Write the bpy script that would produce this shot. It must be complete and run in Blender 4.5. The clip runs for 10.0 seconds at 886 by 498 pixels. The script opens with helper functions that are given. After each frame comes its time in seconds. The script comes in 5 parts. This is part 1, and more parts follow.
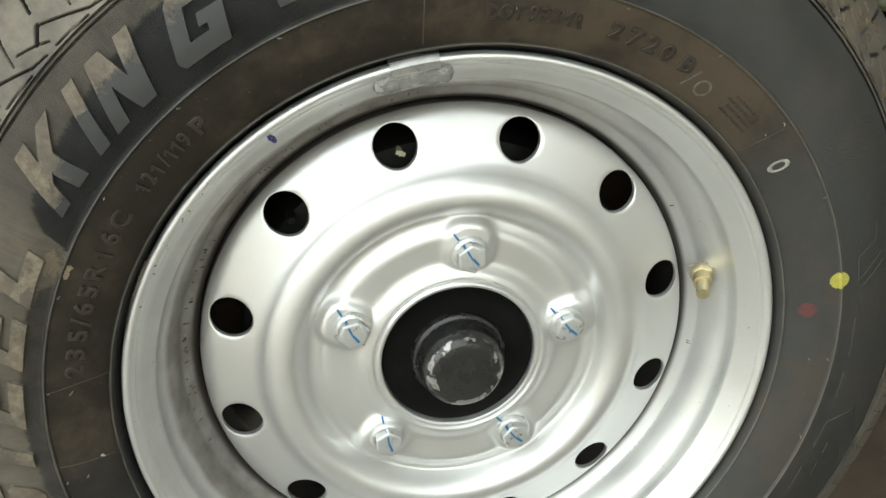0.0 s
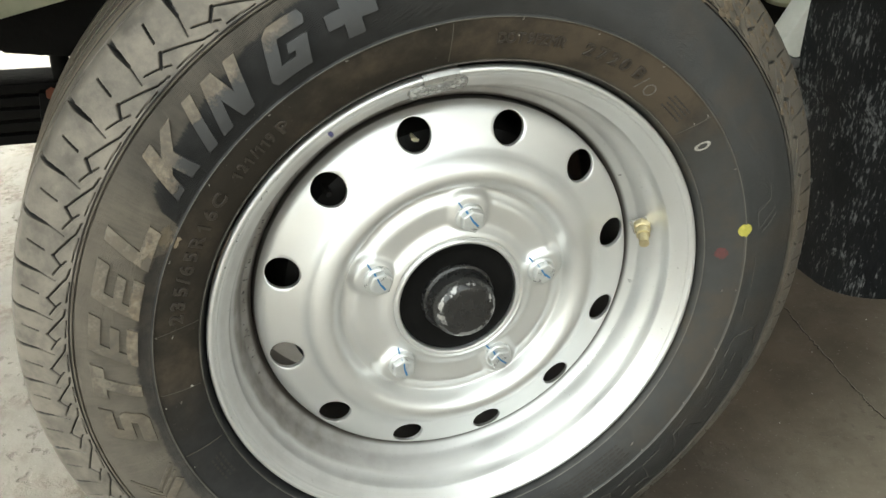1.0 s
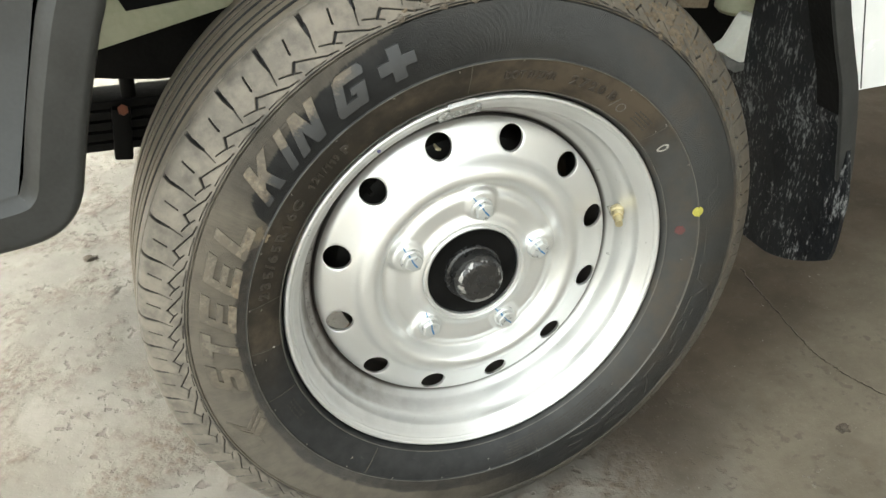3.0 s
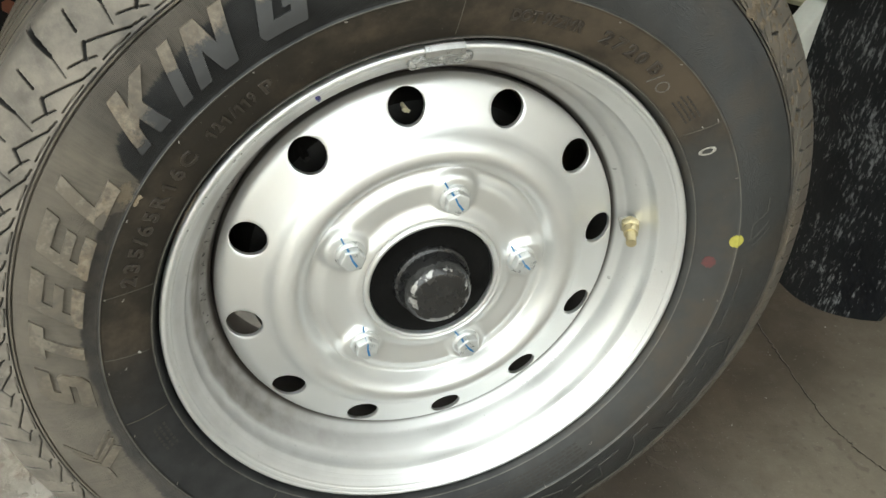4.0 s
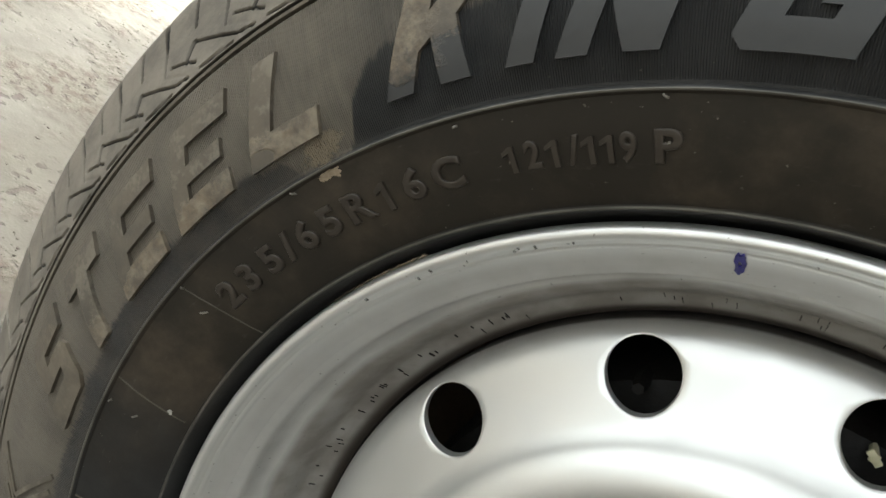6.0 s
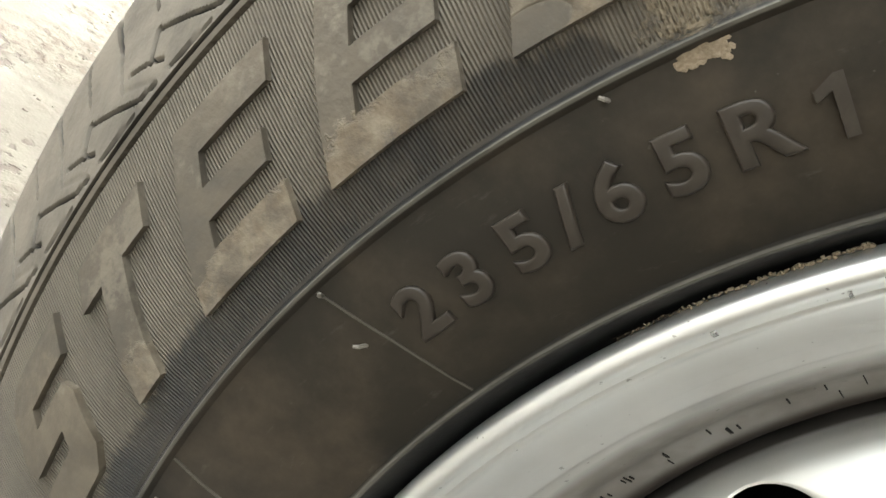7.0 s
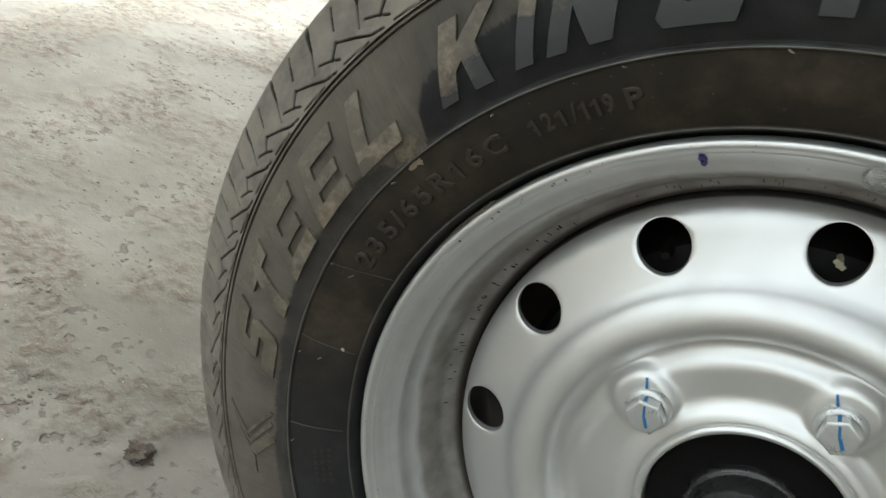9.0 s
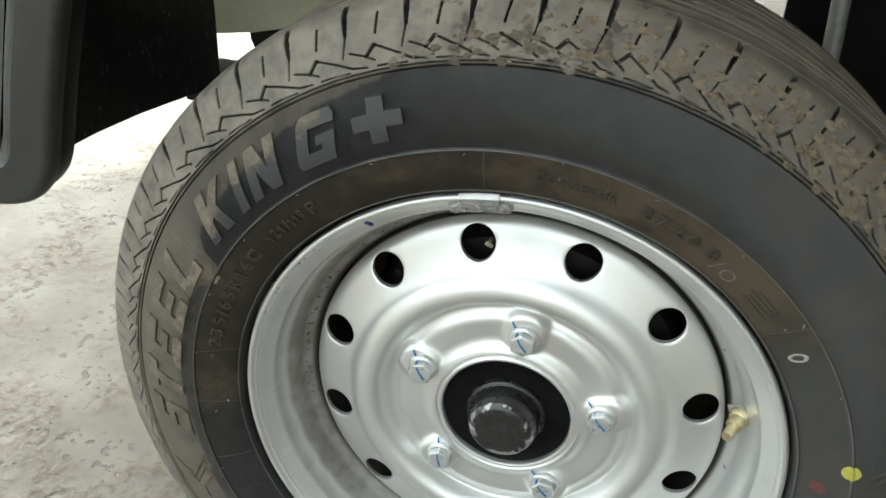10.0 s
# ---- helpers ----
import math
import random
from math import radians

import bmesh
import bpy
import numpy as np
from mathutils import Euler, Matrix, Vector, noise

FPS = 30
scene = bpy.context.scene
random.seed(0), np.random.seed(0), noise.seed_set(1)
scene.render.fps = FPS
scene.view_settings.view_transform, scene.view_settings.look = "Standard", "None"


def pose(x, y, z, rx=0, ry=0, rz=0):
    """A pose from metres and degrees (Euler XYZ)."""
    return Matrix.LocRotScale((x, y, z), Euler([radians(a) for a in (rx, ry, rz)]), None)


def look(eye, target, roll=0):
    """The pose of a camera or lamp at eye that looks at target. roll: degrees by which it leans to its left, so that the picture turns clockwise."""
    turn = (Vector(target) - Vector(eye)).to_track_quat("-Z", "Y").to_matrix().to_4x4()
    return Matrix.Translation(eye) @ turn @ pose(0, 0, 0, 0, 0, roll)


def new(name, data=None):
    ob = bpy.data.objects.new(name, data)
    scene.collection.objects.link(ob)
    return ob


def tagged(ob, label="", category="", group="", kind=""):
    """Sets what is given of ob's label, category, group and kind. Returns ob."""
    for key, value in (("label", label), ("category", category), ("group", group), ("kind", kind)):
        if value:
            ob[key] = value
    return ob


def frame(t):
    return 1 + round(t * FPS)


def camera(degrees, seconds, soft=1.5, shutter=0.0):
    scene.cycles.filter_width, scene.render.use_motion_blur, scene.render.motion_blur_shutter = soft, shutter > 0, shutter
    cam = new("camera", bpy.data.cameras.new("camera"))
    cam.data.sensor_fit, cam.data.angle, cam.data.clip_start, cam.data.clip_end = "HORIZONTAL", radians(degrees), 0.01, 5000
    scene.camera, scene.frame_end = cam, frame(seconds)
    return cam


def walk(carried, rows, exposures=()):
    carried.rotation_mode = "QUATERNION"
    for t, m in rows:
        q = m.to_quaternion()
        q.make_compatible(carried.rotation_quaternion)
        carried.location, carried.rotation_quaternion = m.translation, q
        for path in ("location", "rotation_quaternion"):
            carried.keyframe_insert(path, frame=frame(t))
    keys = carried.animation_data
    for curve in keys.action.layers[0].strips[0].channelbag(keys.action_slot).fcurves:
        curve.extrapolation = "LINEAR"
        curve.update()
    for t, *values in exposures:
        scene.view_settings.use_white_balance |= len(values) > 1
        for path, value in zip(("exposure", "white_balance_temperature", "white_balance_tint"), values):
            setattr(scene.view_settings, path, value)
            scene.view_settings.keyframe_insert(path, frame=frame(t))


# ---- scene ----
# camera
cam = camera(55.25, 10.0, shutter=0.08)
ROWS = [
    (0, -0.1013, -0.4616, 0.6766, 63.80, 1.89, -11.59),
    (0.5, -0.1633, -0.5118, 0.7136, 60.69, 0.71, -14.39),
    (1, -0.2137, -0.5674, 0.7585, 60.23, 0.01, -18.39),
    (1.5, -0.2429, -0.6040, 0.8041, 59.89, 0.95, -20.63),
    (2, -0.2648, -0.6571, 0.8352, 59.34, 1.61, -21.08),
    (2.2, -0.2820, -0.6832, 0.8423, 60.09, 1.79, -21.02),
    (3.3, -0.3072, -0.7020, 0.8790, 56.80, -0.62, -20.35),
    (3.5, -0.3037, -0.6693, 0.8612, 56.45, -2.20, -20.30),
    (4, -0.2181, -0.5093, 0.7598, 56.51, -6.83, -17.95),
    (4.5, -0.1636, -0.4174, 0.7209, 57.16, -11.70, -10.71),
    (5, -0.1454, -0.3747, 0.6732, 58.58, -21.21, 0.34),
    (5.5, -0.1183, -0.3204, 0.6379, 59.02, -28.77, 16.86),
    (6, -0.1175, -0.2554, 0.5819, 61.84, -32.00, 30.63),
    (6.2, -0.1433, -0.2317, 0.5423, 63.54, -33.54, 31.65),
    (7.3, -0.2078, -0.1341, 0.4653, 63.02, -35.49, 29.23),
    (7.5, -0.2079, -0.1302, 0.4627, 64.69, -35.80, 27.01),
    (8, -0.2049, -0.1642, 0.4880, 63.66, -33.94, 26.93),
    (8.5, -0.1621, -0.2699, 0.5516, 60.15, -27.56, 30.81),
    (9, -0.0983, -0.3648, 0.6485, 57.53, -17.70, 27.13),
    (9.5, -0.0260, -0.4392, 0.7320, 57.96, -8.09, 19.87),
    (10, 0.0736, -0.5086, 0.8336, 58.80, -1.36, 14.56),
]
# stops, and the white balance, which the clip's camera keeps adjusting
EXPOSURES = [(0.0, 2.95, 6750, -1), (2.2, 3.25, 6750, 1), (3.5, 3.3, 6750, 1), (4.5, 3.0, 6650, 0), (5.5, 3.05, 6600, 0), (6.2, 2.5, 6750, 3), (7.4, 3.6, 6850, 3), (8.0, 3.6, 6850, 2), (8.5, 2.65, 6600, 2),
             (9.0, 2.3, 6420, 1), (9.5, 2.3, 6350, -1), (10.0, 2.8, 6350, -1)]
walk(cam, [(t, pose(x, y, z, rx, ry, rz)) for t, x, y, z, rx, ry, rz in ROWS], EXPOSURES)
HUB_Z = 0.345
TURN = Matrix(((0.97668, 0.00000, -0.21469), (0.00416, 0.99981, 0.01893), (0.21465, -0.01939, 0.97650)))

# ---------------------------------------------------------------- light
world = bpy.data.worlds.new("sky")
scene.world = world
world.use_nodes = True
wn = world.node_tree
sky = wn.nodes.new("ShaderNodeTexSky")
sky.sky_type, sky.sun_disc = "NISHITA", False
sky.sun_elevation, sky.sun_rotation = radians(48), radians(-35)
sky.dust_density, sky.air_density, sky.ozone_density = 8.0, 1.0, 0.3
haze = wn.nodes.new("ShaderNodeHueSaturation")
haze.inputs["Saturation"].default_value = 0.2
wn.links.new(sky.outputs[0], haze.inputs["Color"])
wn.links.new(haze.outputs[0], wn.nodes["Background"].inputs[0])
wn.nodes["Background"].inputs[1].default_value = 0.15

sun = new("sun", bpy.data.lights.new("sun", "SUN"))
sun.data.energy, sun.data.angle, sun.data.color = 2.0, radians(2), (1, 0.985, 0.965)
sun.matrix_basis = look((-2.0, 2.9, 3.9), (0, 0, 0))


def eave(s):
    """A place along the sunny eave of the unseen roof added for shade."""
    return (-3.33 + 0.57 * s, 3.63 + 0.82 * s)


# ---------------------------------------------------------------- materials
class Nodes:
    """A short way to write a node material."""

    def __init__(self, name, rough=0.5, metal=0.0, spec=0.5):
        self.mat = bpy.data.materials.new(name)
        self.mat.use_nodes = True
        self.tree = self.mat.node_tree
        self.bsdf = self.tree.nodes["Principled BSDF"]
        self.bsdf.inputs["Roughness"].default_value = rough
        self.bsdf.inputs["Metallic"].default_value = metal
        self.bsdf.inputs["Specular IOR Level"].default_value = spec
        self.place = self.tree.nodes.new("ShaderNodeTexCoord").outputs["Object"]

    def link(self, a, b):
        if isinstance(a, (int, float)):
            b.default_value = a
        elif isinstance(a, tuple):
            b.default_value = (*a, 1) if len(a) == 3 and len(b.default_value) == 4 else a
        else:
            self.tree.links.new(a, b)

    def noise(self, scale, detail=4, rough=0.55, at=None, stretch=None):
        n = self.tree.nodes.new("ShaderNodeTexNoise")
        n.inputs["Scale"].default_value, n.inputs["Detail"].default_value, n.inputs["Roughness"].default_value = scale, detail, rough
        place = at or self.place
        if stretch:
            m = self.tree.nodes.new("ShaderNodeMapping")
            m.inputs["Scale"].default_value = stretch
            self.link(place, m.inputs["Vector"])
            place = m.outputs[0]
        self.link(place, n.inputs["Vector"])
        return n.outputs["Fac"]

    def math(self, op, a, b=0.0, c=0.0):
        n = self.tree.nodes.new("ShaderNodeMath")
        n.operation = op
        for i, v in enumerate((a, b, c)):
            self.link(v, n.inputs[i])
        return n.outputs[0]

    def span(self, v, lo, hi, a=0.0, b=1.0):
        n = self.tree.nodes.new("ShaderNodeMapRange")
        n.interpolation_type = "SMOOTHSTEP"
        for i, q in enumerate((v, lo, hi, a, b)):
            self.link(q, n.inputs[i])
        return n.outputs[0]

    def mix(self, f, a, b):
        n = self.tree.nodes.new("ShaderNodeMix")
        n.data_type = "RGBA"
        self.link(f, n.inputs[0])
        self.link(a, n.inputs[6])
        self.link(b, n.inputs[7])
        return n.outputs[2]

    def xyz(self):
        n = self.tree.nodes.new("ShaderNodeSeparateXYZ")
        self.link(self.place, n.inputs[0])
        return n.outputs

    def polar(self):
        """Radius and clockwise angle in degrees about the wheel's axle."""
        x, y, z = self.xyz()
        r = self.math("SQRT", self.math("ADD", self.math("MULTIPLY", x, x), self.math("MULTIPLY", z, z)))
        return r, self.math("MULTIPLY", self.math("ARCTAN2", x, z), 57.29578)

    def graph(self, v, lo, hi, points):
        """A value read off a curve through (place, height) pairs between lo and hi, the two ends first; heights lie in 0 to 1."""
        n = self.tree.nodes.new("ShaderNodeFloatCurve")
        pts = n.mapping.curves[0].points
        for k, (x, h) in enumerate(points):
            if k < 2:
                pts[k].location = ((x - lo) / (hi - lo), h)
            else:
                pts.new((x - lo) / (hi - lo), h)
        n.mapping.update()
        self.link(self.math("DIVIDE", self.math("SUBTRACT", v, lo), hi - lo), n.inputs["Value"])
        return n.outputs[0]

    def spread(self, a, r, along, across):
        """Places on the sidewall as a flat strip: so many parts a degree, so many a metre outward."""
        n = self.tree.nodes.new("ShaderNodeCombineXYZ")
        self.link(self.math("MULTIPLY", a, along), n.inputs[0])
        self.link(self.math("MULTIPLY", r, across), n.inputs[1])
        return n.outputs[0]

    def bump(self, height, dist, strength=1.0):
        n = self.tree.nodes.new("ShaderNodeBump")
        n.inputs["Strength"].default_value, n.inputs["Distance"].default_value = strength, dist
        self.link(height, n.inputs["Height"])
        old = self.bsdf.inputs["Normal"]
        if old.is_linked:
            self.link(old.links[0].from_socket, n.inputs["Normal"])
        self.link(n.outputs[0], old)

    def done(self, colour=None, rough=None):
        if colour is not None:
            self.link(colour, self.bsdf.inputs["Base Color"])
        if rough is not None:
            self.link(rough, self.bsdf.inputs["Roughness"])
        return self.mat


SHOULDER = [(0.3184, -0.0102), (0.3212, -0.0088), (0.3270, -0.0056), (0.3330, -0.0018), (0.3400, 0.0026), (0.3482, 0.0076), (0.3538, 0.0130), (0.3566, 0.0212), (0.3577, 0.0325), (0.3580, 0.0420)]
CROWN = [(0.3580, 0.0420), (0.3584, 0.060), (0.3586, 0.080), (0.3586, 0.096)]
# the worn faces as (y, radius), the two ends first
TREAD_FACE = [(-0.0102, 0.3184), (0.190, 0.354)] + [(y, r) for r, y in SHOULDER[1:] + CROWN[1:]] + [(0.112, 0.3586), (0.132, 0.3584), (0.150, 0.3580)]


def mud_shore(m, a):
    """The radius down to which dried mud covers the letters' band, by angle."""
    line = m.graph(a, -200, 40, [(-200, 0.30), (40, 1.0), (-120, 0.22), (-100, 0.16), (-88, 0.14), (-74, 0.20), (-60, 0.20), (-53, 0.16), (-50.5, 0.02), (-47.6, 0.02), (-46, 0.16), (-43.5, 0.40), (-38, 0.50), (-26, 0.62), (-12, 0.80), (5, 0.95)])
    return m.math("ADD", 0.260, m.math("MULTIPLY", line, 0.060))


def rubber_material():
    m = Nodes("tyre_rubber", spec=0.27)
    r, a = m.polar()
    big, fine, grit = m.noise(9, 5), m.noise(60, 5), m.noise(700, 3)
    wob = m.math("MULTIPLY", m.math("SUBTRACT", big, 0.5), 40)
    wobr = m.math("MULTIPLY", m.math("SUBTRACT", fine, 0.5), 0.022)
    a2, r2 = m.math("ADD", a, wob), m.math("ADD", r, wobr)
    # brown bloom on the band between the bead and the raised ring
    band = m.math("MULTIPLY", m.span(r, 0.221, 0.230), m.span(r, 0.2610, 0.2598))
    top = m.math("MULTIPLY", m.span(a2, -110, -60), m.span(a2, 85, 45))
    bloom = m.math("MULTIPLY", band, m.span(m.math("ADD", top, m.math("MULTIPLY", big, 0.5)), 0.35, 1.2))
    # dried mud on the letters' band, with a ragged edge that climbs towards the top of the wheel
    shore = mud_shore(m, a)
    rag = m.math("MULTIPLY", m.math("SUBTRACT", m.noise(38, 6, 0.65), 0.5), 0.012)
    comb = m.math("MULTIPLY", m.math("SUBTRACT", m.noise(1, 4, 0.6, at=m.spread(a, r, 3.2, 60)), 0.5), 0.007)
    over = m.math("SUBTRACT", m.math("ADD", m.math("ADD", r, comb), rag), shore)
    muddy = m.math("MULTIPLY", m.span(over, -0.0010, 0.0018), m.span(a2, -190, -140))
    muddy = m.math("MULTIPLY", m.math("MULTIPLY", muddy, m.span(r, 0.3185, 0.3150)), m.span(a2, 24, -10))
    muddy = m.math("MULTIPLY", muddy, m.span(a, -47, -42, 1.0, 0.55))
    film = m.math("MULTIPLY", m.math("MULTIPLY", m.span(r, 0.2612, 0.2625), m.span(r, 0.3185, 0.3150)), m.math("MULTIPLY", m.span(a2, -40, -55), m.span(a2, -200, -150)))
    # how far a place lies below the tread's worn faces: dust colour fades there, deepening the grooves' shade
    x, y, z = m.xyz()
    face = m.graph(y, -0.012, 0.198, [(py, (pr - 0.31) / 0.05) for py, pr in TREAD_FACE])
    below = m.math("SUBTRACT", m.math("ADD", m.math("MULTIPLY", face, 0.05), 0.31), r)
    worn = m.mix(m.span(y, 0.030, 0.036), m.span(below, 0.0026, 0.0009, 0.10, 1.0), m.span(below, 0.0010, 0.0003, 0.02, 1.0))
    # road dust on the shoulder and tread
    dusty = m.math("MULTIPLY", m.span(r2, 0.306, 0.322), m.span(fine, 0.2, 0.62, 0.55, 1.0))
    side = m.math("MULTIPLY", m.span(a2, -175, -140), m.span(a2, 45, -15))
    dusty = m.math("MULTIPLY", m.math("MULTIPLY", dusty, worn), m.math("ADD", 0.42, m.math("MULTIPLY", side, 0.58)))
    colour = m.mix(m.span(fine, 0.3, 0.7), (0.013, 0.0134, 0.014), (0.024, 0.0245, 0.025))
    # thin grey-brown dust over the sidewall's cleaner half
    grime = m.math("MULTIPLY", m.math("MULTIPLY", m.span(a2, -15, 25), m.span(a2, 190, 130)), m.math("ADD", m.span(fine, 0.2, 0.8, 0.38, 0.50), m.span(a2, 35, 75, 0.0, 0.28)))
    colour = m.mix(grime, colour, (0.057, 0.057, 0.054))
    stain_or_shade = m.math("MULTIPLY", m.math("MULTIPLY", m.span(a2, 25, 60), m.span(a2, 175, 120)), m.span(m.noise(17, 6, 0.68), 0.44, 0.68, 0.0, 0.75))
    colour = m.mix(stain_or_shade, colour, (0.066, 0.054, 0.041))
    mottle = m.math("ADD", m.math("MULTIPLY", m.noise(24, 6, 0.65), 0.8), m.math("MULTIPLY", m.math("MULTIPLY", m.span(a, 5, 35), m.span(a, 75, 55)), 0.22))
    brown = m.mix(m.span(mottle, 0.36, 0.66), (0.022, 0.018, 0.013), (0.074, 0.057, 0.039))
    colour = m.mix(m.math("MULTIPLY", bloom, 0.9), colour, brown)
    colour = m.mix(m.math("MULTIPLY", film, m.span(m.noise(55, 6, 0.7), 0.3, 0.7, 0.10, 0.42)), colour, (0.120, 0.100, 0.076))
    colour = m.mix(m.math("MULTIPLY", muddy, m.span(m.math("ADD", m.math("MULTIPLY", m.noise(1, 4, 0.6, at=m.spread(a, r, 2.4, 45)), 0.4), m.math("MULTIPLY", fine, 0.6)), 0.3, 0.65, 0.55, 0.95)), colour, (0.155, 0.134, 0.105))
    # pale tan dust, rubbed dark in patches on the blocks' faces
    rubbed = m.span(m.noise(31, 6, 0.7), 0.36, 0.62, 0.62, 0.95)
    colour = m.mix(m.math("MULTIPLY", dusty, rubbed), colour, m.mix(m.span(a2, -20, 30), (0.190, 0.168, 0.138), (0.205, 0.168, 0.122)))
    # crust at the foot of one letter
    spot = m.math("ADD", m.math("POWER", m.math("DIVIDE", m.math("ADD", a, 49.2), 2.2), 2.0), m.math("POWER", m.math("DIVIDE", m.math("SUBTRACT", r, 0.2672), 0.0062), 2.0))
    spot = m.span(m.math("ADD", spot, m.math("MULTIPLY", m.math("SUBTRACT", m.noise(170, 6, 0.75), 0.5), 3.2)), 0.9, 0.45)
    colour = m.mix(m.math("MULTIPLY", spot, 0.8), colour, (0.225, 0.182, 0.125))
    # thin paler lines along the crests of the two raised rings
    crest = m.math("MULTIPLY", m.span(r, 0.2599, 0.2602), m.span(r, 0.2611, 0.2607))
    bead = m.math("MULTIPLY", m.span(r, 0.2252, 0.2255), m.span(r, 0.2266, 0.2262))
    lines = m.math("MULTIPLY", m.math("MAXIMUM", crest, m.math("MULTIPLY", bead, 0.85)), m.span(fine, 0.3, 0.6, 0.55, 1.0))
    colour = m.mix(m.math("MULTIPLY", lines, 0.75), colour, (0.15, 0.14, 0.12))
    tread = m.math("MULTIPLY", m.math("MULTIPLY", m.span(y, 0.03, 0.04), 0.75), worn)
    colour = m.mix(m.math("MULTIPLY", tread, m.span(fine, 0.2, 0.7, 0.5, 1)), colour, (0.190, 0.156, 0.112))
    # pale specks and short rubbed streaks
    specks = m.math("MULTIPLY", m.span(m.noise(520, 2), 0.735, 0.765), m.span(m.noise(14, 3), 0.45, 0.62))
    streaks = m.span(m.noise(1, 5, 0.7, at=m.spread(a, r, 0.35, 240)), 0.60, 0.78)
    colour = m.mix(m.math("MAXIMUM", m.math("MULTIPLY", specks, 0.6), m.math("MULTIPLY", streaks, 0.16)), colour, (0.20, 0.185, 0.16))
    # dark damp mud thrown on the top of the shoulder
    thrown = m.math("MULTIPLY", m.math("MULTIPLY", m.span(a2, -4, 8), m.span(a2, 34, 22)), m.span(r, 0.313, 0.320))
    thrown = m.math("MULTIPLY", thrown, m.span(m.noise(48, 5, 0.65), 0.52, 0.60))
    colour = m.mix(m.math("MULTIPLY", thrown, 0.85), colour, (0.030, 0.022, 0.016))
    rough = m.span(m.math("ADD", muddy, m.math("ADD", dusty, bloom)), 0, 1, 0.46, 0.66)
    m.link(m.span(bloom, 0, 0.9, 0.36, 0.22), m.bsdf.inputs["Specular IOR Level"])
    # fine radial ribs on the letters' band
    rib = m.math("SINE", m.math("MULTIPLY", a, 2200 / 57.29578))
    on = m.math("MULTIPLY", m.span(r, 0.2625, 0.2635), m.span(r, 0.3155, 0.3145))
    m.bump(m.math("MULTIPLY", rib, on), 0.00026, 1.0)
    m.bump(m.math("MULTIPLY", spot, m.noise(900, 4)), 0.0014, 0.8)
    m.bump(m.math("MULTIPLY", grit, m.span(m.math("ADD", muddy, dusty), 0, 1, 0.35, 1.0)), 0.0004, 0.5)
    m.bump(fine, 0.0008, 0.25)
    return m.done(colour, rough)


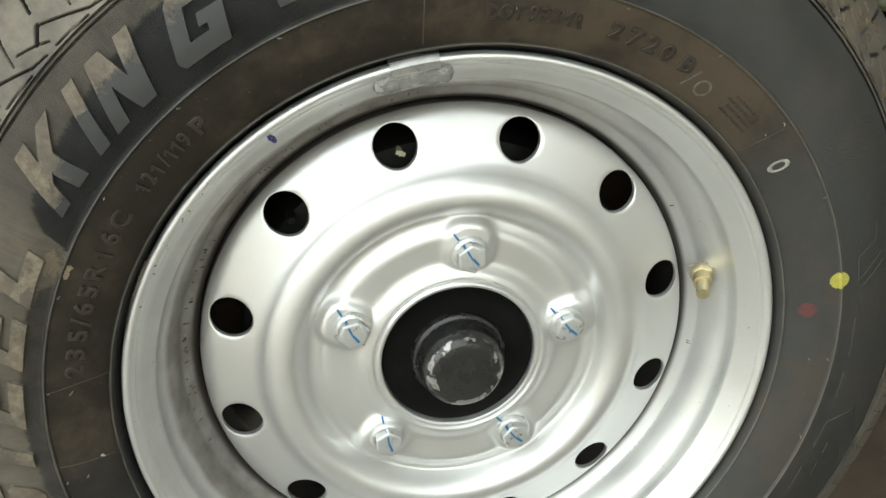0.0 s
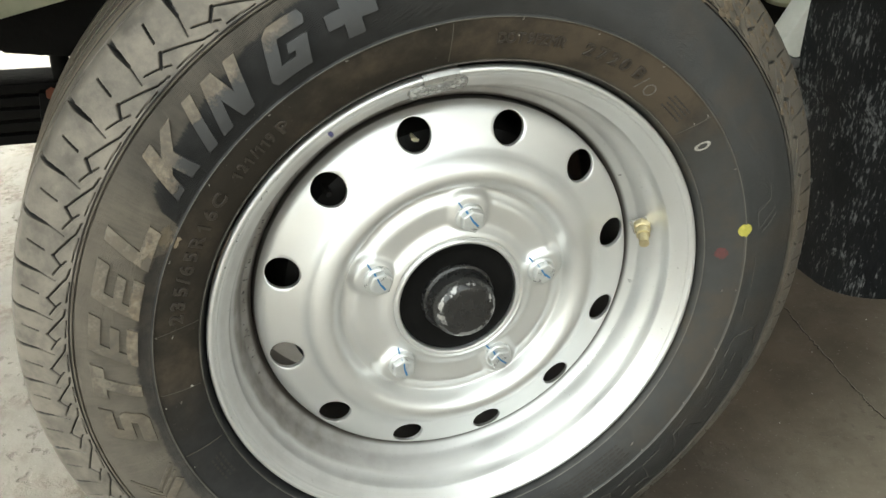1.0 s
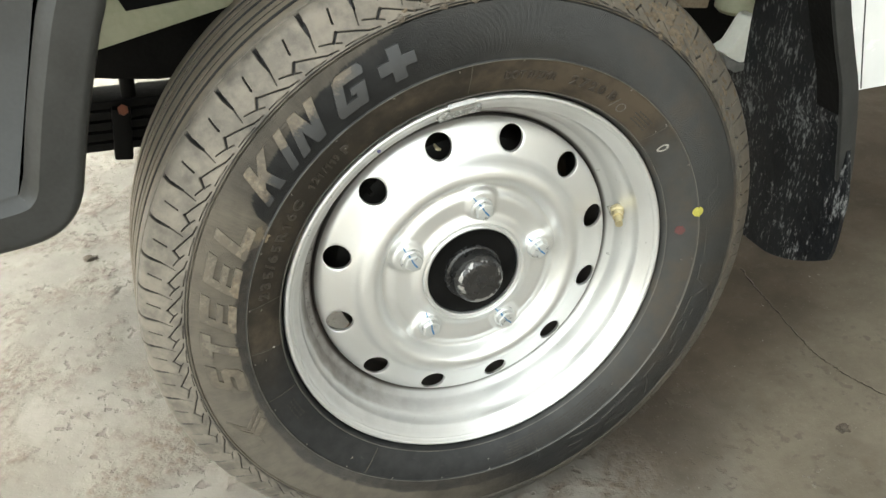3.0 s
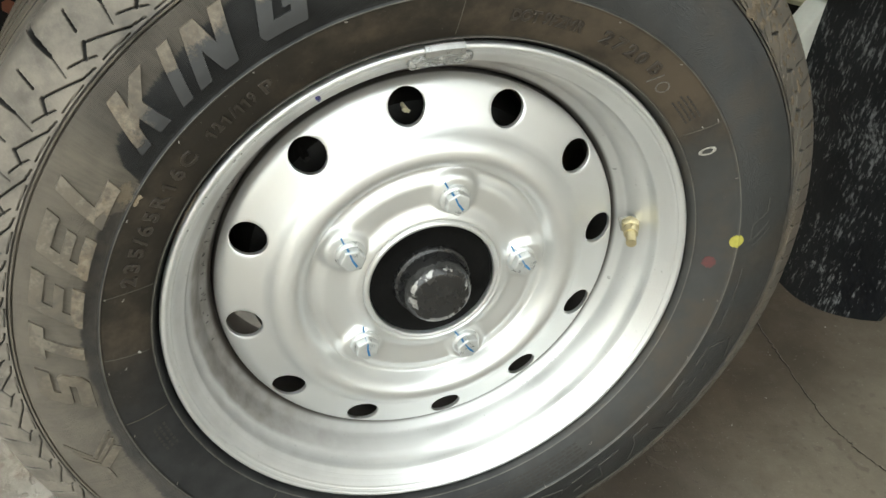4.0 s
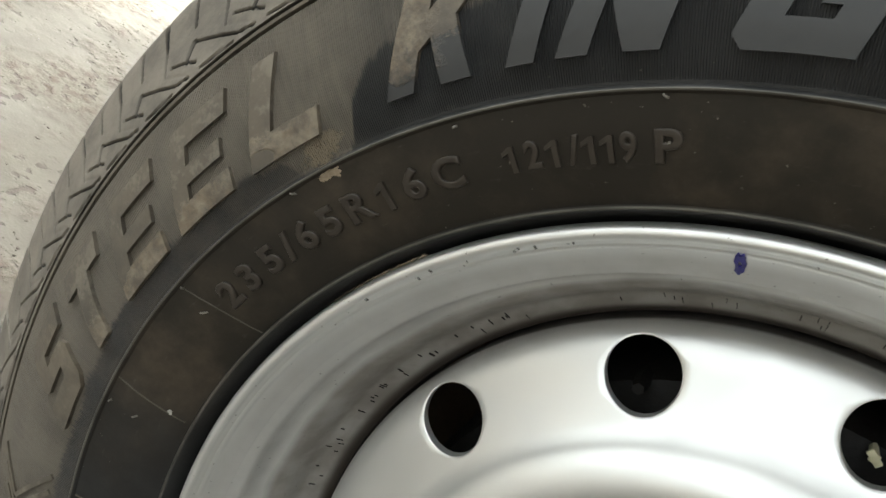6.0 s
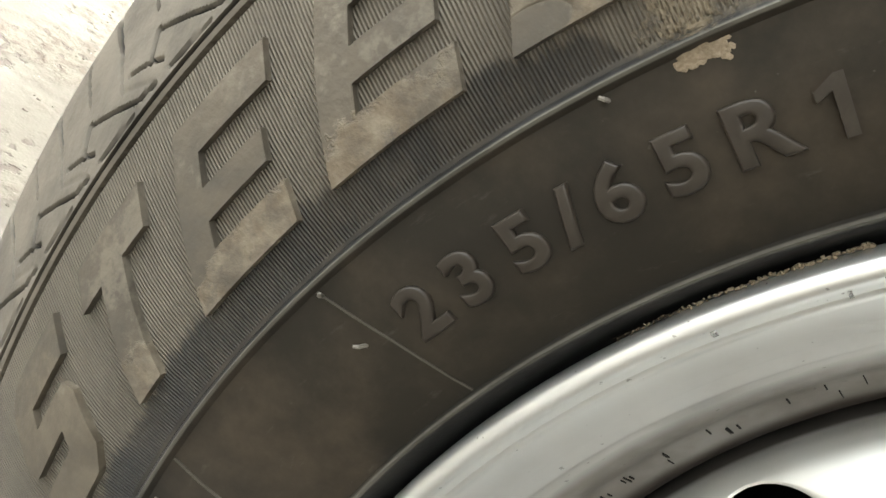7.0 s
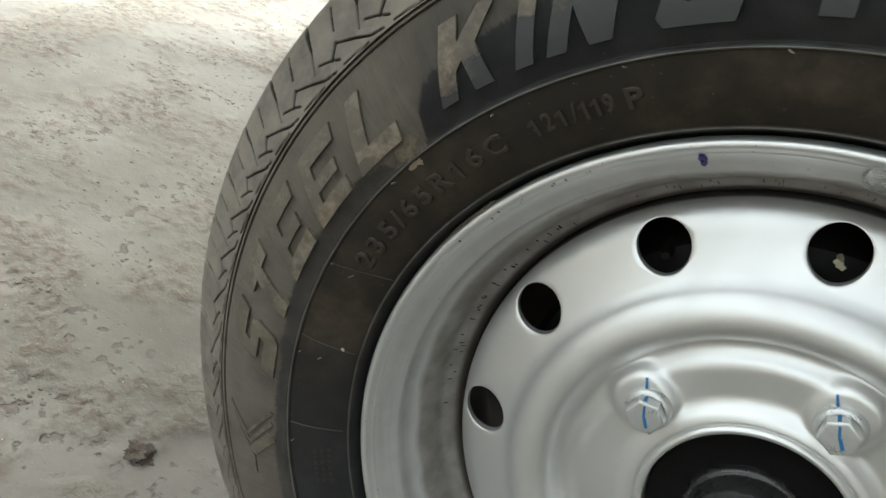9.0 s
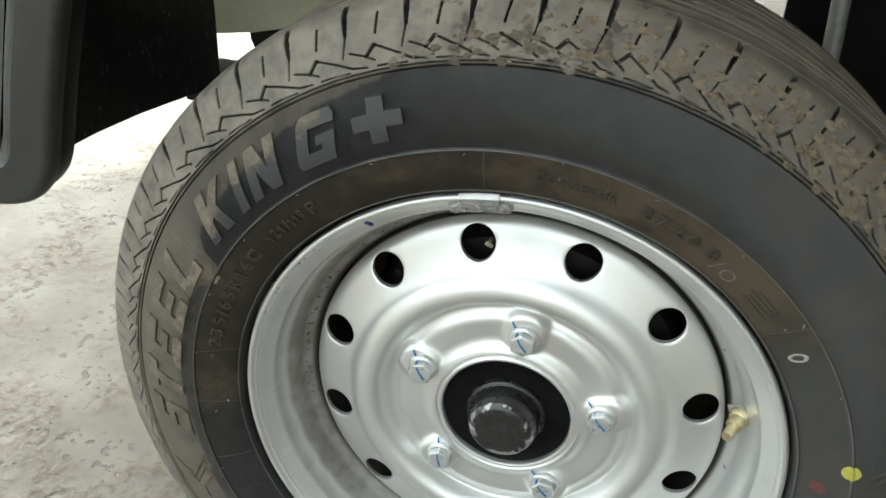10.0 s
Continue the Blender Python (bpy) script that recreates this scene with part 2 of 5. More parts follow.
def letter_material():
    """The raised letters, smooth on top, with grey dust and tan mud rubbed on them."""
    m = Nodes("letter_rubber", spec=0.32)
    r, a = m.polar()
    big, fine, rough = m.noise(28, 5), m.noise(150, 5), m.noise(52, 7, 0.72)
    ragged = m.math("MULTIPLY", m.math("SUBTRACT", rough, 0.5), 0.034)
    over = m.math("SUBTRACT", m.math("ADD", r, ragged), m.math("SUBTRACT", mud_shore(m, a), 0.004))
    dust = m.math("MULTIPLY", m.span(over, -0.001, 0.001), m.math("MULTIPLY", m.span(a, 4, -20), m.span(a, -190, -150)))
    # thick tan mud on the feet of the first word, on one stem and, thinly, on the tops of the next letters
    low = m.math("SUBTRACT", m.math("ADD", r, ragged), m.span(a, -78, -82, 0.0, 0.030))
    feet = m.math("MULTIPLY", m.span(low, 0.2815, 0.2770), m.math("MULTIPLY", m.span(a, -46, -49), m.span(a, -86, -72, 0.15, 1.0)))
    stem = m.math("MULTIPLY", m.span(m.math("ADD", a, m.math("MULTIPLY", m.math("SUBTRACT", rough, 0.5), 9)), -37.4, -39.4), m.math("MULTIPLY", m.span(a, -45, -44), m.span(m.math("ADD", r, ragged), 0.2745, 0.2765)))
    tops = m.math("MULTIPLY", m.math("MULTIPLY", m.span(a, -38, -36), m.span(a, -12, -18)), m.span(m.math("ADD", r, m.math("MULTIPLY", ragged, 1.4)), 0.288, 0.294, 0.0, 0.55))
    bare = m.math("ADD", m.math("POWER", m.math("DIVIDE", m.math("ADD", a, 54.2), 1.7), 2.0), m.math("POWER", m.math("DIVIDE", m.math("SUBTRACT", r, 0.2732), 0.0036), 2.0))
    tan = m.math("MULTIPLY", m.math("MAXIMUM", m.math("MAXIMUM", feet, stem), tops), m.span(m.math("ADD", bare, m.math("MULTIPLY", rough, 0.8)), 1.1, 1.5))
    colour = m.mix(fine, (0.031, 0.032, 0.033), (0.044, 0.045, 0.046))
    colour = m.mix(m.math("MULTIPLY", dust, m.span(m.math("ADD", m.math("MULTIPLY", big, 0.5), m.math("MULTIPLY", fine, 0.5)), 0.35, 0.62, 0.55, 0.95)), colour, (0.112, 0.095, 0.073))
    pale = m.math("MULTIPLY", dust, m.span(m.math("ADD", m.math("MULTIPLY", m.noise(44, 6, 0.7), 0.7), m.math("MULTIPLY", m.noise(400, 4), 0.3)), 0.50, 0.60, 0.0, 0.55))
    colour = m.mix(m.math("MULTIPLY", pale, m.span(a, -42, -47)), colour, (0.185, 0.163, 0.130))
    clods = m.noise(210, 6, 0.7)
    colour = m.mix(m.math("MULTIPLY", tan, m.span(m.math("ADD", m.math("MULTIPLY", clods, 0.55), m.math("MULTIPLY", big, 0.45)), 0.38, 0.60, 0.15, 0.92)), colour, m.mix(m.span(fine, 0.38, 0.62), (0.150, 0.118, 0.082), (0.225, 0.190, 0.143)))
    m.bump(m.math("MULTIPLY", m.noise(260, 5), m.math("MAXIMUM", tan, m.math("MULTIPLY", dust, 0.4))), 0.0013, 0.7)
    return m.done(colour, m.span(m.math("MAXIMUM", m.math("MULTIPLY", dust, 0.35), tan), 0, 1, 0.43, 0.72))


def silver_material():
    m = Nodes("silver_wheel_paint", 0.3, 0.8, 0.5)
    big = m.noise(22, 2)
    m.bsdf.inputs["Coat Weight"].default_value, m.bsdf.inputs["Coat Roughness"].default_value = 0.35, 0.22
    r, a = m.polar()
    colour = m.mix(big, (0.69, 0.695, 0.685), (0.75, 0.755, 0.745))
    # dusty brown-grey film inside the barrel, stronger on its inner band and one side
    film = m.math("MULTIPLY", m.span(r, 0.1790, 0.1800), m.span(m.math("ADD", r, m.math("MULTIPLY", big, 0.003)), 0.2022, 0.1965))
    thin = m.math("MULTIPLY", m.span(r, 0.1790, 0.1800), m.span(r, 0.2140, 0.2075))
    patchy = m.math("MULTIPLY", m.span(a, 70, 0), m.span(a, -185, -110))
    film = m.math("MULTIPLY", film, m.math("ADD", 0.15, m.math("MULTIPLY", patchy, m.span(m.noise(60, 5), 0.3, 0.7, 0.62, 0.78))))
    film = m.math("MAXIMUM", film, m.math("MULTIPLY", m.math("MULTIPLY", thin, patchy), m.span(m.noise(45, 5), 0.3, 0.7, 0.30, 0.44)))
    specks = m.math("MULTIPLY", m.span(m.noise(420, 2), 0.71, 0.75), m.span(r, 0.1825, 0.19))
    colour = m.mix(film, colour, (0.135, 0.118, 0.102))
    # shade behind the disc and in its gap, put into the colour as near-black
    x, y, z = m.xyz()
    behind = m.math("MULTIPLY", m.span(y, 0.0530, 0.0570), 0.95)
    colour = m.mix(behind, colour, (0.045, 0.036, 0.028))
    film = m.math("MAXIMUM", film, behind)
    colour = m.mix(m.math("MULTIPLY", specks, 0.5), colour, (0.08, 0.07, 0.06))
    m.link(m.span(film, 0, 0.8, 0.8, 0.15), m.bsdf.inputs["Metallic"])
    m.bump(big, 0.002, 0.06)
    return m.done(colour, m.span(m.math("ADD", m.noise(40, 3), film), 0.3, 1.1, 0.375, 0.59))


def plain(name, a, b, scale, rough, metal=0.0, bump=0.0, spec=0.5):
    """Two tones of one colour mottled at two scales, with a fine grain."""
    m = Nodes(name, rough, metal, spec)
    f = m.math("ADD", m.math("MULTIPLY", m.noise(scale, 5), 0.7), m.math("MULTIPLY", m.noise(scale * 9, 3), 0.3))
    if bump:
        m.bump(m.noise(scale * 6, 5), bump, 0.6)
    return m.done(m.mix(m.span(f, 0.3, 0.7), a, b), m.span(f, 0.25, 0.75, rough * 0.85, min(1, rough * 1.15)))


def concrete_material():
    m = Nodes("concrete", 0.8, spec=0.3)
    big, mid, fine, grit = m.noise(1.3, 5), m.noise(7, 6, 0.68), m.noise(60, 4, 0.6), m.noise(300, 3)
    x, y, z = m.xyz()
    colour = m.mix(m.span(m.noise(4.5, 6, 0.62), 0.32, 0.68), (0.122, 0.111, 0.096), (0.182, 0.169, 0.150))
    # trodden patches of brown dirt with a crumbling surface
    dirt = m.span(m.noise(7, 3, 0.55), 0.43, 0.61)
    loose = m.math("MULTIPLY", dirt, m.span(fine, 0.44, 0.62))
    colour = m.mix(m.math("MULTIPLY", dirt, 0.35), colour, (0.128, 0.106, 0.082))
    colour = m.mix(m.math("MULTIPLY", loose, 0.8), colour, (0.095, 0.076, 0.057))
    colour = m.mix(m.math("MULTIPLY", m.span(big, 0.5, 0.7), 0.3), colour, (0.16, 0.138, 0.11))
    # browner floor behind the wheel, with the truck's shade painted dark over it
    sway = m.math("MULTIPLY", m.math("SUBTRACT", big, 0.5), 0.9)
    brown_shade = m.span(m.math("ADD", x, sway), 0.12, 0.40)
    colour = m.mix(m.math("MULTIPLY", brown_shade, m.span(fine, 0.25, 0.6, 0.92, 0.78)), colour, m.mix(m.span(mid, 0.35, 0.65), (0.098, 0.081, 0.057), (0.146, 0.126, 0.095)))
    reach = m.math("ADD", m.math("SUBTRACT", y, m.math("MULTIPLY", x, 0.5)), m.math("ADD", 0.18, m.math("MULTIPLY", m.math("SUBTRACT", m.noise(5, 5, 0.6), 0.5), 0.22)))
    stain_or_shade = m.math("MULTIPLY", m.span(reach, -0.10, 0.11), m.span(x, 0.10, 0.30))
    colour = m.mix(m.math("MULTIPLY", stain_or_shade, 0.92), colour, m.mix(m.span(mid, 0.35, 0.65), (0.036, 0.027, 0.018), (0.056, 0.042, 0.029)))
    colour = m.mix(m.math("MULTIPLY", m.span(grit, 0.66, 0.74), 0.6), colour, (0.26, 0.245, 0.22))
    # small pits, their shade darkened into the colour as well as bumped
    pits = m.math("MULTIPLY", m.span(m.noise(9, 4), 0.44, 0.58), m.span(m.noise(58, 3, 0.5), 0.56, 0.66))
    colour = m.mix(m.math("MULTIPLY", pits, 0.55), colour, (0.070, 0.058, 0.045))
    # bumps fade out where the floor is painted darker
    dry = m.math("SUBTRACT", 1.0, m.math("MULTIPLY", brown_shade, 0.88))
    m.bump(m.math("MULTIPLY", m.math("MULTIPLY", fine, m.math("ADD", 0.10, dirt)), dry), 0.009, 0.7)
    m.bump(m.math("MULTIPLY", m.math("SUBTRACT", 1.0, pits), dry), 0.0025, 0.7)
    m.bump(m.math("MULTIPLY", mid, dry), 0.010, 0.35)
    m.bump(grit, 0.001, 0.5)
    return m.done(colour, m.span(brown_shade, 0, 1, 0.82, 0.58))


def splashed_material(name, much, clump):
    """Black plastic with pale runs of dried splashed mud."""
    m = Nodes(name, 0.5, spec=0.2)
    drops = m.math("MAXIMUM", m.noise(190, 4, 0.6, stretch=(1, 1, 0.30)), m.math("SUBTRACT", m.noise(330, 3, 0.6, stretch=(1, 1, 0.26)), 0.02))
    patch = m.noise(16, 4)
    f = m.span(m.math("ADD", drops, m.math("MULTIPLY", patch, clump)), 0.64 + clump / 2 - much, 0.74 + clump / 2 - much)
    colour = m.mix(m.noise(20, 4), (0.004, 0.0047, 0.0056), (0.009, 0.010, 0.012))
    colour = m.mix(m.math("MULTIPLY", f, m.span(m.noise(160, 3), 0.3, 0.6, 0.2, 0.8)), colour, (0.20, 0.205, 0.205))
    m.bump(m.noise(30, 4), 0.004, 0.4)
    return m.done(colour, m.span(f, 0, 1, 0.42, 0.85))


def chipped_material():
    """Black paint on the dust cap, chipped to bare steel round its edge."""
    m = Nodes("chipped_black_paint", 0.3, spec=0.7)
    r, a = m.polar()
    x, y, z = m.xyz()
    edge = m.math("MULTIPLY", m.span(r, 0.0185, 0.0215), m.span(y, 0.0135, 0.0105))
    chip = m.span(m.math("ADD", m.noise(75, 5, 0.6), m.math("MULTIPLY", edge, 0.30)), 0.825, 0.845)
    chip = m.math("MULTIPLY", chip, edge)
    colour = m.mix(m.noise(60, 4), (0.010, 0.010, 0.0105), (0.024, 0.0235, 0.023))
    m.link(m.math("MULTIPLY", chip, 0.6), m.bsdf.inputs["Metallic"])
    m.bump(m.math("SUBTRACT", m.noise(120, 5), chip), 0.0008, 0.5)
    return m.done(m.mix(chip, colour, (0.36, 0.355, 0.345)), m.span(m.noise(90, 4), 0.3, 0.7, 0.18, 0.36))


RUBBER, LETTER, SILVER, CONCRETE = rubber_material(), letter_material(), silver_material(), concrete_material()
SPLASHED, FLAP, CHIPPED = splashed_material("splashed_plastic", 0.0, 0.30), splashed_material("splashed_rubber", 0.070, 0.50), chipped_material()
ZINC = plain("zinc_plated_steel", (0.52, 0.53, 0.52), (0.64, 0.65, 0.64), 120, 0.3, 0.6, 0.0003)
BRASS = plain("brass", (0.50, 0.43, 0.25), (0.62, 0.55, 0.36), 150, 0.42, 0.8, 0.0002)
BLUE = plain("blue_marker_ink", (0.008, 0.11, 0.27), (0.015, 0.17, 0.38), 300, 0.5)
NAVY = plain("dark_blue_marker_ink", (0.01, 0.01, 0.12), (0.025, 0.02, 0.2), 300, 0.45)
YELLOW = plain("yellow_paint", (0.33, 0.30, 0.05), (0.46, 0.42, 0.09), 300, 0.6)
RED = plain("faded_red_paint", (0.075, 0.032, 0.030), (0.13, 0.042, 0.040), 500, 0.7)
FAINT = plain("faint_stamp_paint", (0.06, 0.055, 0.045), (0.16, 0.15, 0.13), 600, 0.8)
CHALK = plain("white_stamp_paint", (0.20, 0.19, 0.165), (0.38, 0.37, 0.33), 500, 0.8)
BROWN = plain("rusty_plate", (0.075, 0.052, 0.036), (0.13, 0.092, 0.064), 30, 0.85, 0.0, 0.001, 0.2)
TAPE = plain("pale_yellow_paint", (0.62, 0.56, 0.34), (0.75, 0.70, 0.50), 300, 0.5)
LEAD = plain("grey_coated_weight", (0.27, 0.27, 0.262), (0.50, 0.50, 0.485), 190, 0.26, 0.55, 0.0035)
CLIP = plain("bright_clip_steel", (0.40, 0.40, 0.39), (0.55, 0.55, 0.53), 160, 0.3, 0.75, 0.0001)
OUTLINE = plain("thin_raised_line_rubber", (0.040, 0.038, 0.034), (0.062, 0.058, 0.051), 300, 0.6)
HAIR = plain("pale_rubber_hair", (0.13, 0.12, 0.10), (0.26, 0.24, 0.21), 500, 0.7)
MOULD = plain("dusty_mould_line", (0.055, 0.048, 0.038), (0.09, 0.08, 0.064), 300, 0.75)
BLACK = plain("black_chassis_paint", (0.003, 0.003, 0.003), (0.007, 0.0068, 0.0065), 25, 0.6, 0.0, 0.001, 0.1)
DRUM = plain("dark_cast_iron", (0.006, 0.0055, 0.005), (0.016, 0.014, 0.012), 40, 0.6, 0.0, 0.001, 0.2)
GREY = plain("grey_bumper_plastic", (0.020, 0.021, 0.0205), (0.031, 0.032, 0.0315), 30, 0.36, 0.0, 0.0004, 0.4)
WHITE = plain("white_body_paint", (0.72, 0.73, 0.72), (0.78, 0.79, 0.78), 5, 0.25)
OLIVE = plain("cream_primer", (0.40, 0.41, 0.27), (0.52, 0.52, 0.37), 14, 0.5, 0.0, 0.0006)
PALE = plain("pale_primer", (0.66, 0.66, 0.59), (0.76, 0.76, 0.69), 20, 0.5, 0.0, 0.0005)
RUST = plain("rusty_nut", (0.16, 0.055, 0.03), (0.24, 0.09, 0.05), 120, 0.8, 0.2, 0.0006)
STEEL = plain("dull_steel", (0.22, 0.22, 0.21), (0.34, 0.33, 0.31), 80, 0.45, 0.6, 0.0005)
MUD = plain("dried_mud", (0.20, 0.155, 0.105), (0.32, 0.26, 0.19), 160, 0.95, 0.0, 0.002, 0.15)
CRUMB = plain("dusty_crumbs", (0.11, 0.096, 0.078), (0.18, 0.165, 0.143), 220, 0.95, 0.0, 0.001, 0.15)
CLOD = plain("dark_soil", (0.05, 0.042, 0.034), (0.12, 0.10, 0.08), 60, 0.95, 0.0, 0.002, 0.15)
ROOFING = plain("roofing_sheet", (0.16, 0.15, 0.14), (0.22, 0.21, 0.19), 3, 0.7)
STONE = plain("pale_stone", (0.3, 0.29, 0.27), (0.42, 0.41, 0.39), 90, 0.9)


# ---------------------------------------------------------------- mesh helpers
def mesh_object(name, mesh, material, parent=None, label="", smooth=True):
    ob = new(name, mesh)
    mesh.materials.append(material)
    if smooth:
        mesh.polygons.foreach_set("use_smooth", [True] * len(mesh.polygons))
        mesh.set_sharp_from_angle(angle=radians(38))
    if parent:
        ob.parent = parent
    return tagged(ob, label)


def part(name, bm, material, parent=None, label="", smooth=True):
    bmesh.ops.recalc_face_normals(bm, faces=bm.faces)
    mesh = bpy.data.meshes.new(name)
    bm.to_mesh(mesh)
    bm.free()
    return mesh_object(name, mesh, material, parent, label, smooth)


def thing(name, label, category, at=None, group="", kind=""):
    """An empty that holds the parts of one thing."""
    ob = new(name)
    ob.empty_display_size = 0.05
    if at is not None:
        ob.matrix_basis = at
    return tagged(ob, label, category, group, kind)


def spin(profile, steps=256, closed=False, start=0.0, sweep=360.0):
    """A solid of revolution about the axle (y) from (radius, y) pairs."""
    full = abs(sweep - 360) < 1e-6
    p = np.array(profile, float)
    a = np.radians(start + np.linspace(0, sweep, steps, endpoint=False) if full else start + np.linspace(0, sweep, steps))
    n, k = len(a), len(p)
    v = np.stack([np.outer(np.sin(a), p[:, 0]), np.outer(np.ones(n), p[:, 1]), np.outer(np.cos(a), p[:, 0])], -1).reshape(-1, 3)
    bm = bmesh.new()
    vs = [bm.verts.new(c) for c in v]
    for i in range(n if full else n - 1):
        for j in range(k if closed else k - 1):
            i2, j2 = (i + 1) % n, (j + 1) % k
            bm.faces.new((vs[i * k + j], vs[i * k + j2], vs[i2 * k + j2], vs[i2 * k + j]))
    if not full and closed:
        bm.faces.new(vs[:k])
        bm.faces.new(vs[-k:])
    return bm


def curve_through(points, per=6):
    """A smooth line of points through the given ones."""
    p = [Vector(q) for q in points]
    p = [p[0] * 2 - p[1]] + p + [p[-1] * 2 - p[-2]]
    out = []
    for i in range(1, len(p) - 2):
        for s in range(per):
            t = s / per
            out.append(0.5 * (2 * p[i] + (p[i + 1] - p[i - 1]) * t + (2 * p[i - 1] - 5 * p[i] + 4 * p[i + 1] - p[i + 2]) * t * t
                              + (3 * p[i] - p[i - 1] - 3 * p[i + 1] + p[i + 2]) * t ** 3))
    return out + [p[-2]]


def box(size, at=(0, 0, 0), bevel=0.0, bm=None, turn=None, segments=2):
    b = bmesh.new()
    m = Matrix.Translation(at) @ (turn or Matrix.Identity(4)) @ Matrix.Diagonal((*size, 1))
    bmesh.ops.create_cube(b, size=1, matrix=m)
    if bevel:
        bmesh.ops.bevel(b, geom=b.edges[:], offset=bevel, segments=segments, profile=0.6, affect="EDGES")
    if bm is None:
        return b
    return merge(bm, b)


def merge(bm, other):
    mesh = bpy.data.meshes.new("tmp")
    other.to_mesh(mesh)
    other.free()
    bm.from_mesh(mesh)
    bpy.data.meshes.remove(mesh)
    return bm


def rod(points, radius, steps=14, bm=None, taper=1.0):
    """A round bar along a line of points, capped."""
    bm = bm or bmesh.new()
    p = [Vector(q) for q in points]
    rings = []
    up = Vector((0.123, 0.37, 0.92)).normalized()
    for i, q in enumerate(p):
        d = (p[min(i + 1, len(p) - 1)] - p[max(i - 1, 0)]).normalized()
        u = d.cross(up).normalized()
        w = d.cross(u)
        rr = radius * (1 + (taper - 1) * i / max(1, len(p) - 1))
        rings.append([bm.verts.new(q + rr * (math.cos(t) * u + math.sin(t) * w)) for t in np.linspace(0, 2 * math.pi, steps, endpoint=False)])
    for a, b in zip(rings, rings[1:]):
        for k in range(steps):
            bm.faces.new((a[k], a[(k + 1) % steps], b[(k + 1) % steps], b[k]))
    bm.faces.new(rings[0])
    bm.faces.new(rings[-1])
    return bm


def slab(outline, depth, axis, at, bevel=0.0):
    """A plate with the given outline of (a, b) pairs, thick along an axis: 'x' has (y, z) pairs, 'y' has (x, z), 'z' has (x, y)."""
    bm = bmesh.new()
    spot = {"x": lambda a, b: (at, a, b), "y": lambda a, b: (a, at, b), "z": lambda a, b: (a, b, at)}[axis]
    f = bm.faces.new([bm.verts.new(spot(a, b)) for a, b in outline])
    got = bmesh.ops.extrude_face_region(bm, geom=[f], use_keep_orig=True)
    step = Vector([depth if axis == k else 0 for k in "xyz"])
    bmesh.ops.translate(bm, vec=step, verts=[g for g in got["geom"] if isinstance(g, bmesh.types.BMVert)])
    bmesh.ops.recalc_face_normals(bm, faces=bm.faces)
    if bevel:
        bmesh.ops.bevel(bm, geom=bm.edges[:], offset=bevel, segments=2, profile=0.6, affect="EDGES", clamp_overlap=True)
    return bm


# ---------------------------------------------------------------- the wheel
wheel = thing("front_wheel", "silver steel truck wheel with dusty black tyre on concrete floor", "wheel",
              Matrix.Translation((0, 0, HUB_Z)) @ TURN.to_4x4())

SIDE = [(0.2140, 0.018), (0.2195, 0.0105), (0.2216, 0.0065), (0.2228, 0.0008), (0.2241, -0.0034), (0.2249, -0.0056), (0.2254, -0.0074), (0.2259, -0.0080), (0.2264, -0.0075), (0.2270, -0.0066), (0.232, -0.0096),
        (0.238, -0.0124), (0.244, -0.0150), (0.251, -0.0173), (0.2592, -0.0190), (0.2601, -0.0205), (0.2606, -0.0208), (0.2611, -0.0205), (0.2619, -0.0191),
        (0.270, -0.0205), (0.278, -0.0207), (0.286, -0.0198), (0.294, -0.0180), (0.302, -0.0156), (0.309, -0.0130), (0.3138, -0.0112), (0.3142, -0.0086), (0.3150, -0.0083),
        (0.3154, -0.0108), (0.3164, -0.0111), (0.3168, -0.0082), (0.3176, -0.0080), (0.3180, -0.0104), (0.3184, -0.0102)]
# the tread's pitches vary round the tyre
CORNERS = [-97.0, -91.2, -84.5, -78.9, -73.8, -68.5, -63.3, -57.4, -50.9, -44.4, -36.9, -29.2, -21.4, -13.7, -6.1, 1.2, 8.6, 15.8, 22.5, 28.8, 35.2, 41.2, 46.3, 52.0]
spare = [6.39 + 0.9 * math.sin(0.55 * k) for k in range(33)]
spare = [w * (263.0 - 52.0) / sum(spare) for w in spare]
for w in spare[:-1]:
    CORNERS.append(CORNERS[-1] + w)
PITCHES, COLS = len(CORNERS), 60


def side_y(r):
    """The sidewall's outer face at a radius."""
    return float(np.interp(r, [p[0] for p in SIDE], [p[1] for p in SIDE]))


def resample(line, spacing):
    p = np.array([tuple(q)[:2] for q in curve_through([(a, b, 0) for a, b in line], 12)])
    s = np.concatenate([[0], np.cumsum(np.hypot(*np.diff(p, axis=0).T))])
    k = max(2, int(round(s[-1] / spacing)) + 1)
    t = np.linspace(0, s[-1], k)
    return np.stack([np.interp(t, s, p[:, 0]), np.interp(t, s, p[:, 1])], 1)


def cut(u, v, a, b, wide_a, wide_b, deep):
    """The depth of a tapered groove from a to b, at places u, v."""
    a, b = np.array(a), np.array(b)
    d = b - a
    t = np.clip(((u - a[0]) * d[0] + (v - a[1]) * d[1]) / (d @ d), 0, 1)
    far = np.hypot(u - a[0] - t * d[0], v - a[1] - t * d[1])
    half = 0.5 * (wide_a + (wide_b - wide_a) * t)
    return deep * np.clip((half + 0.0004 - far) / 0.0006, 0, 1)


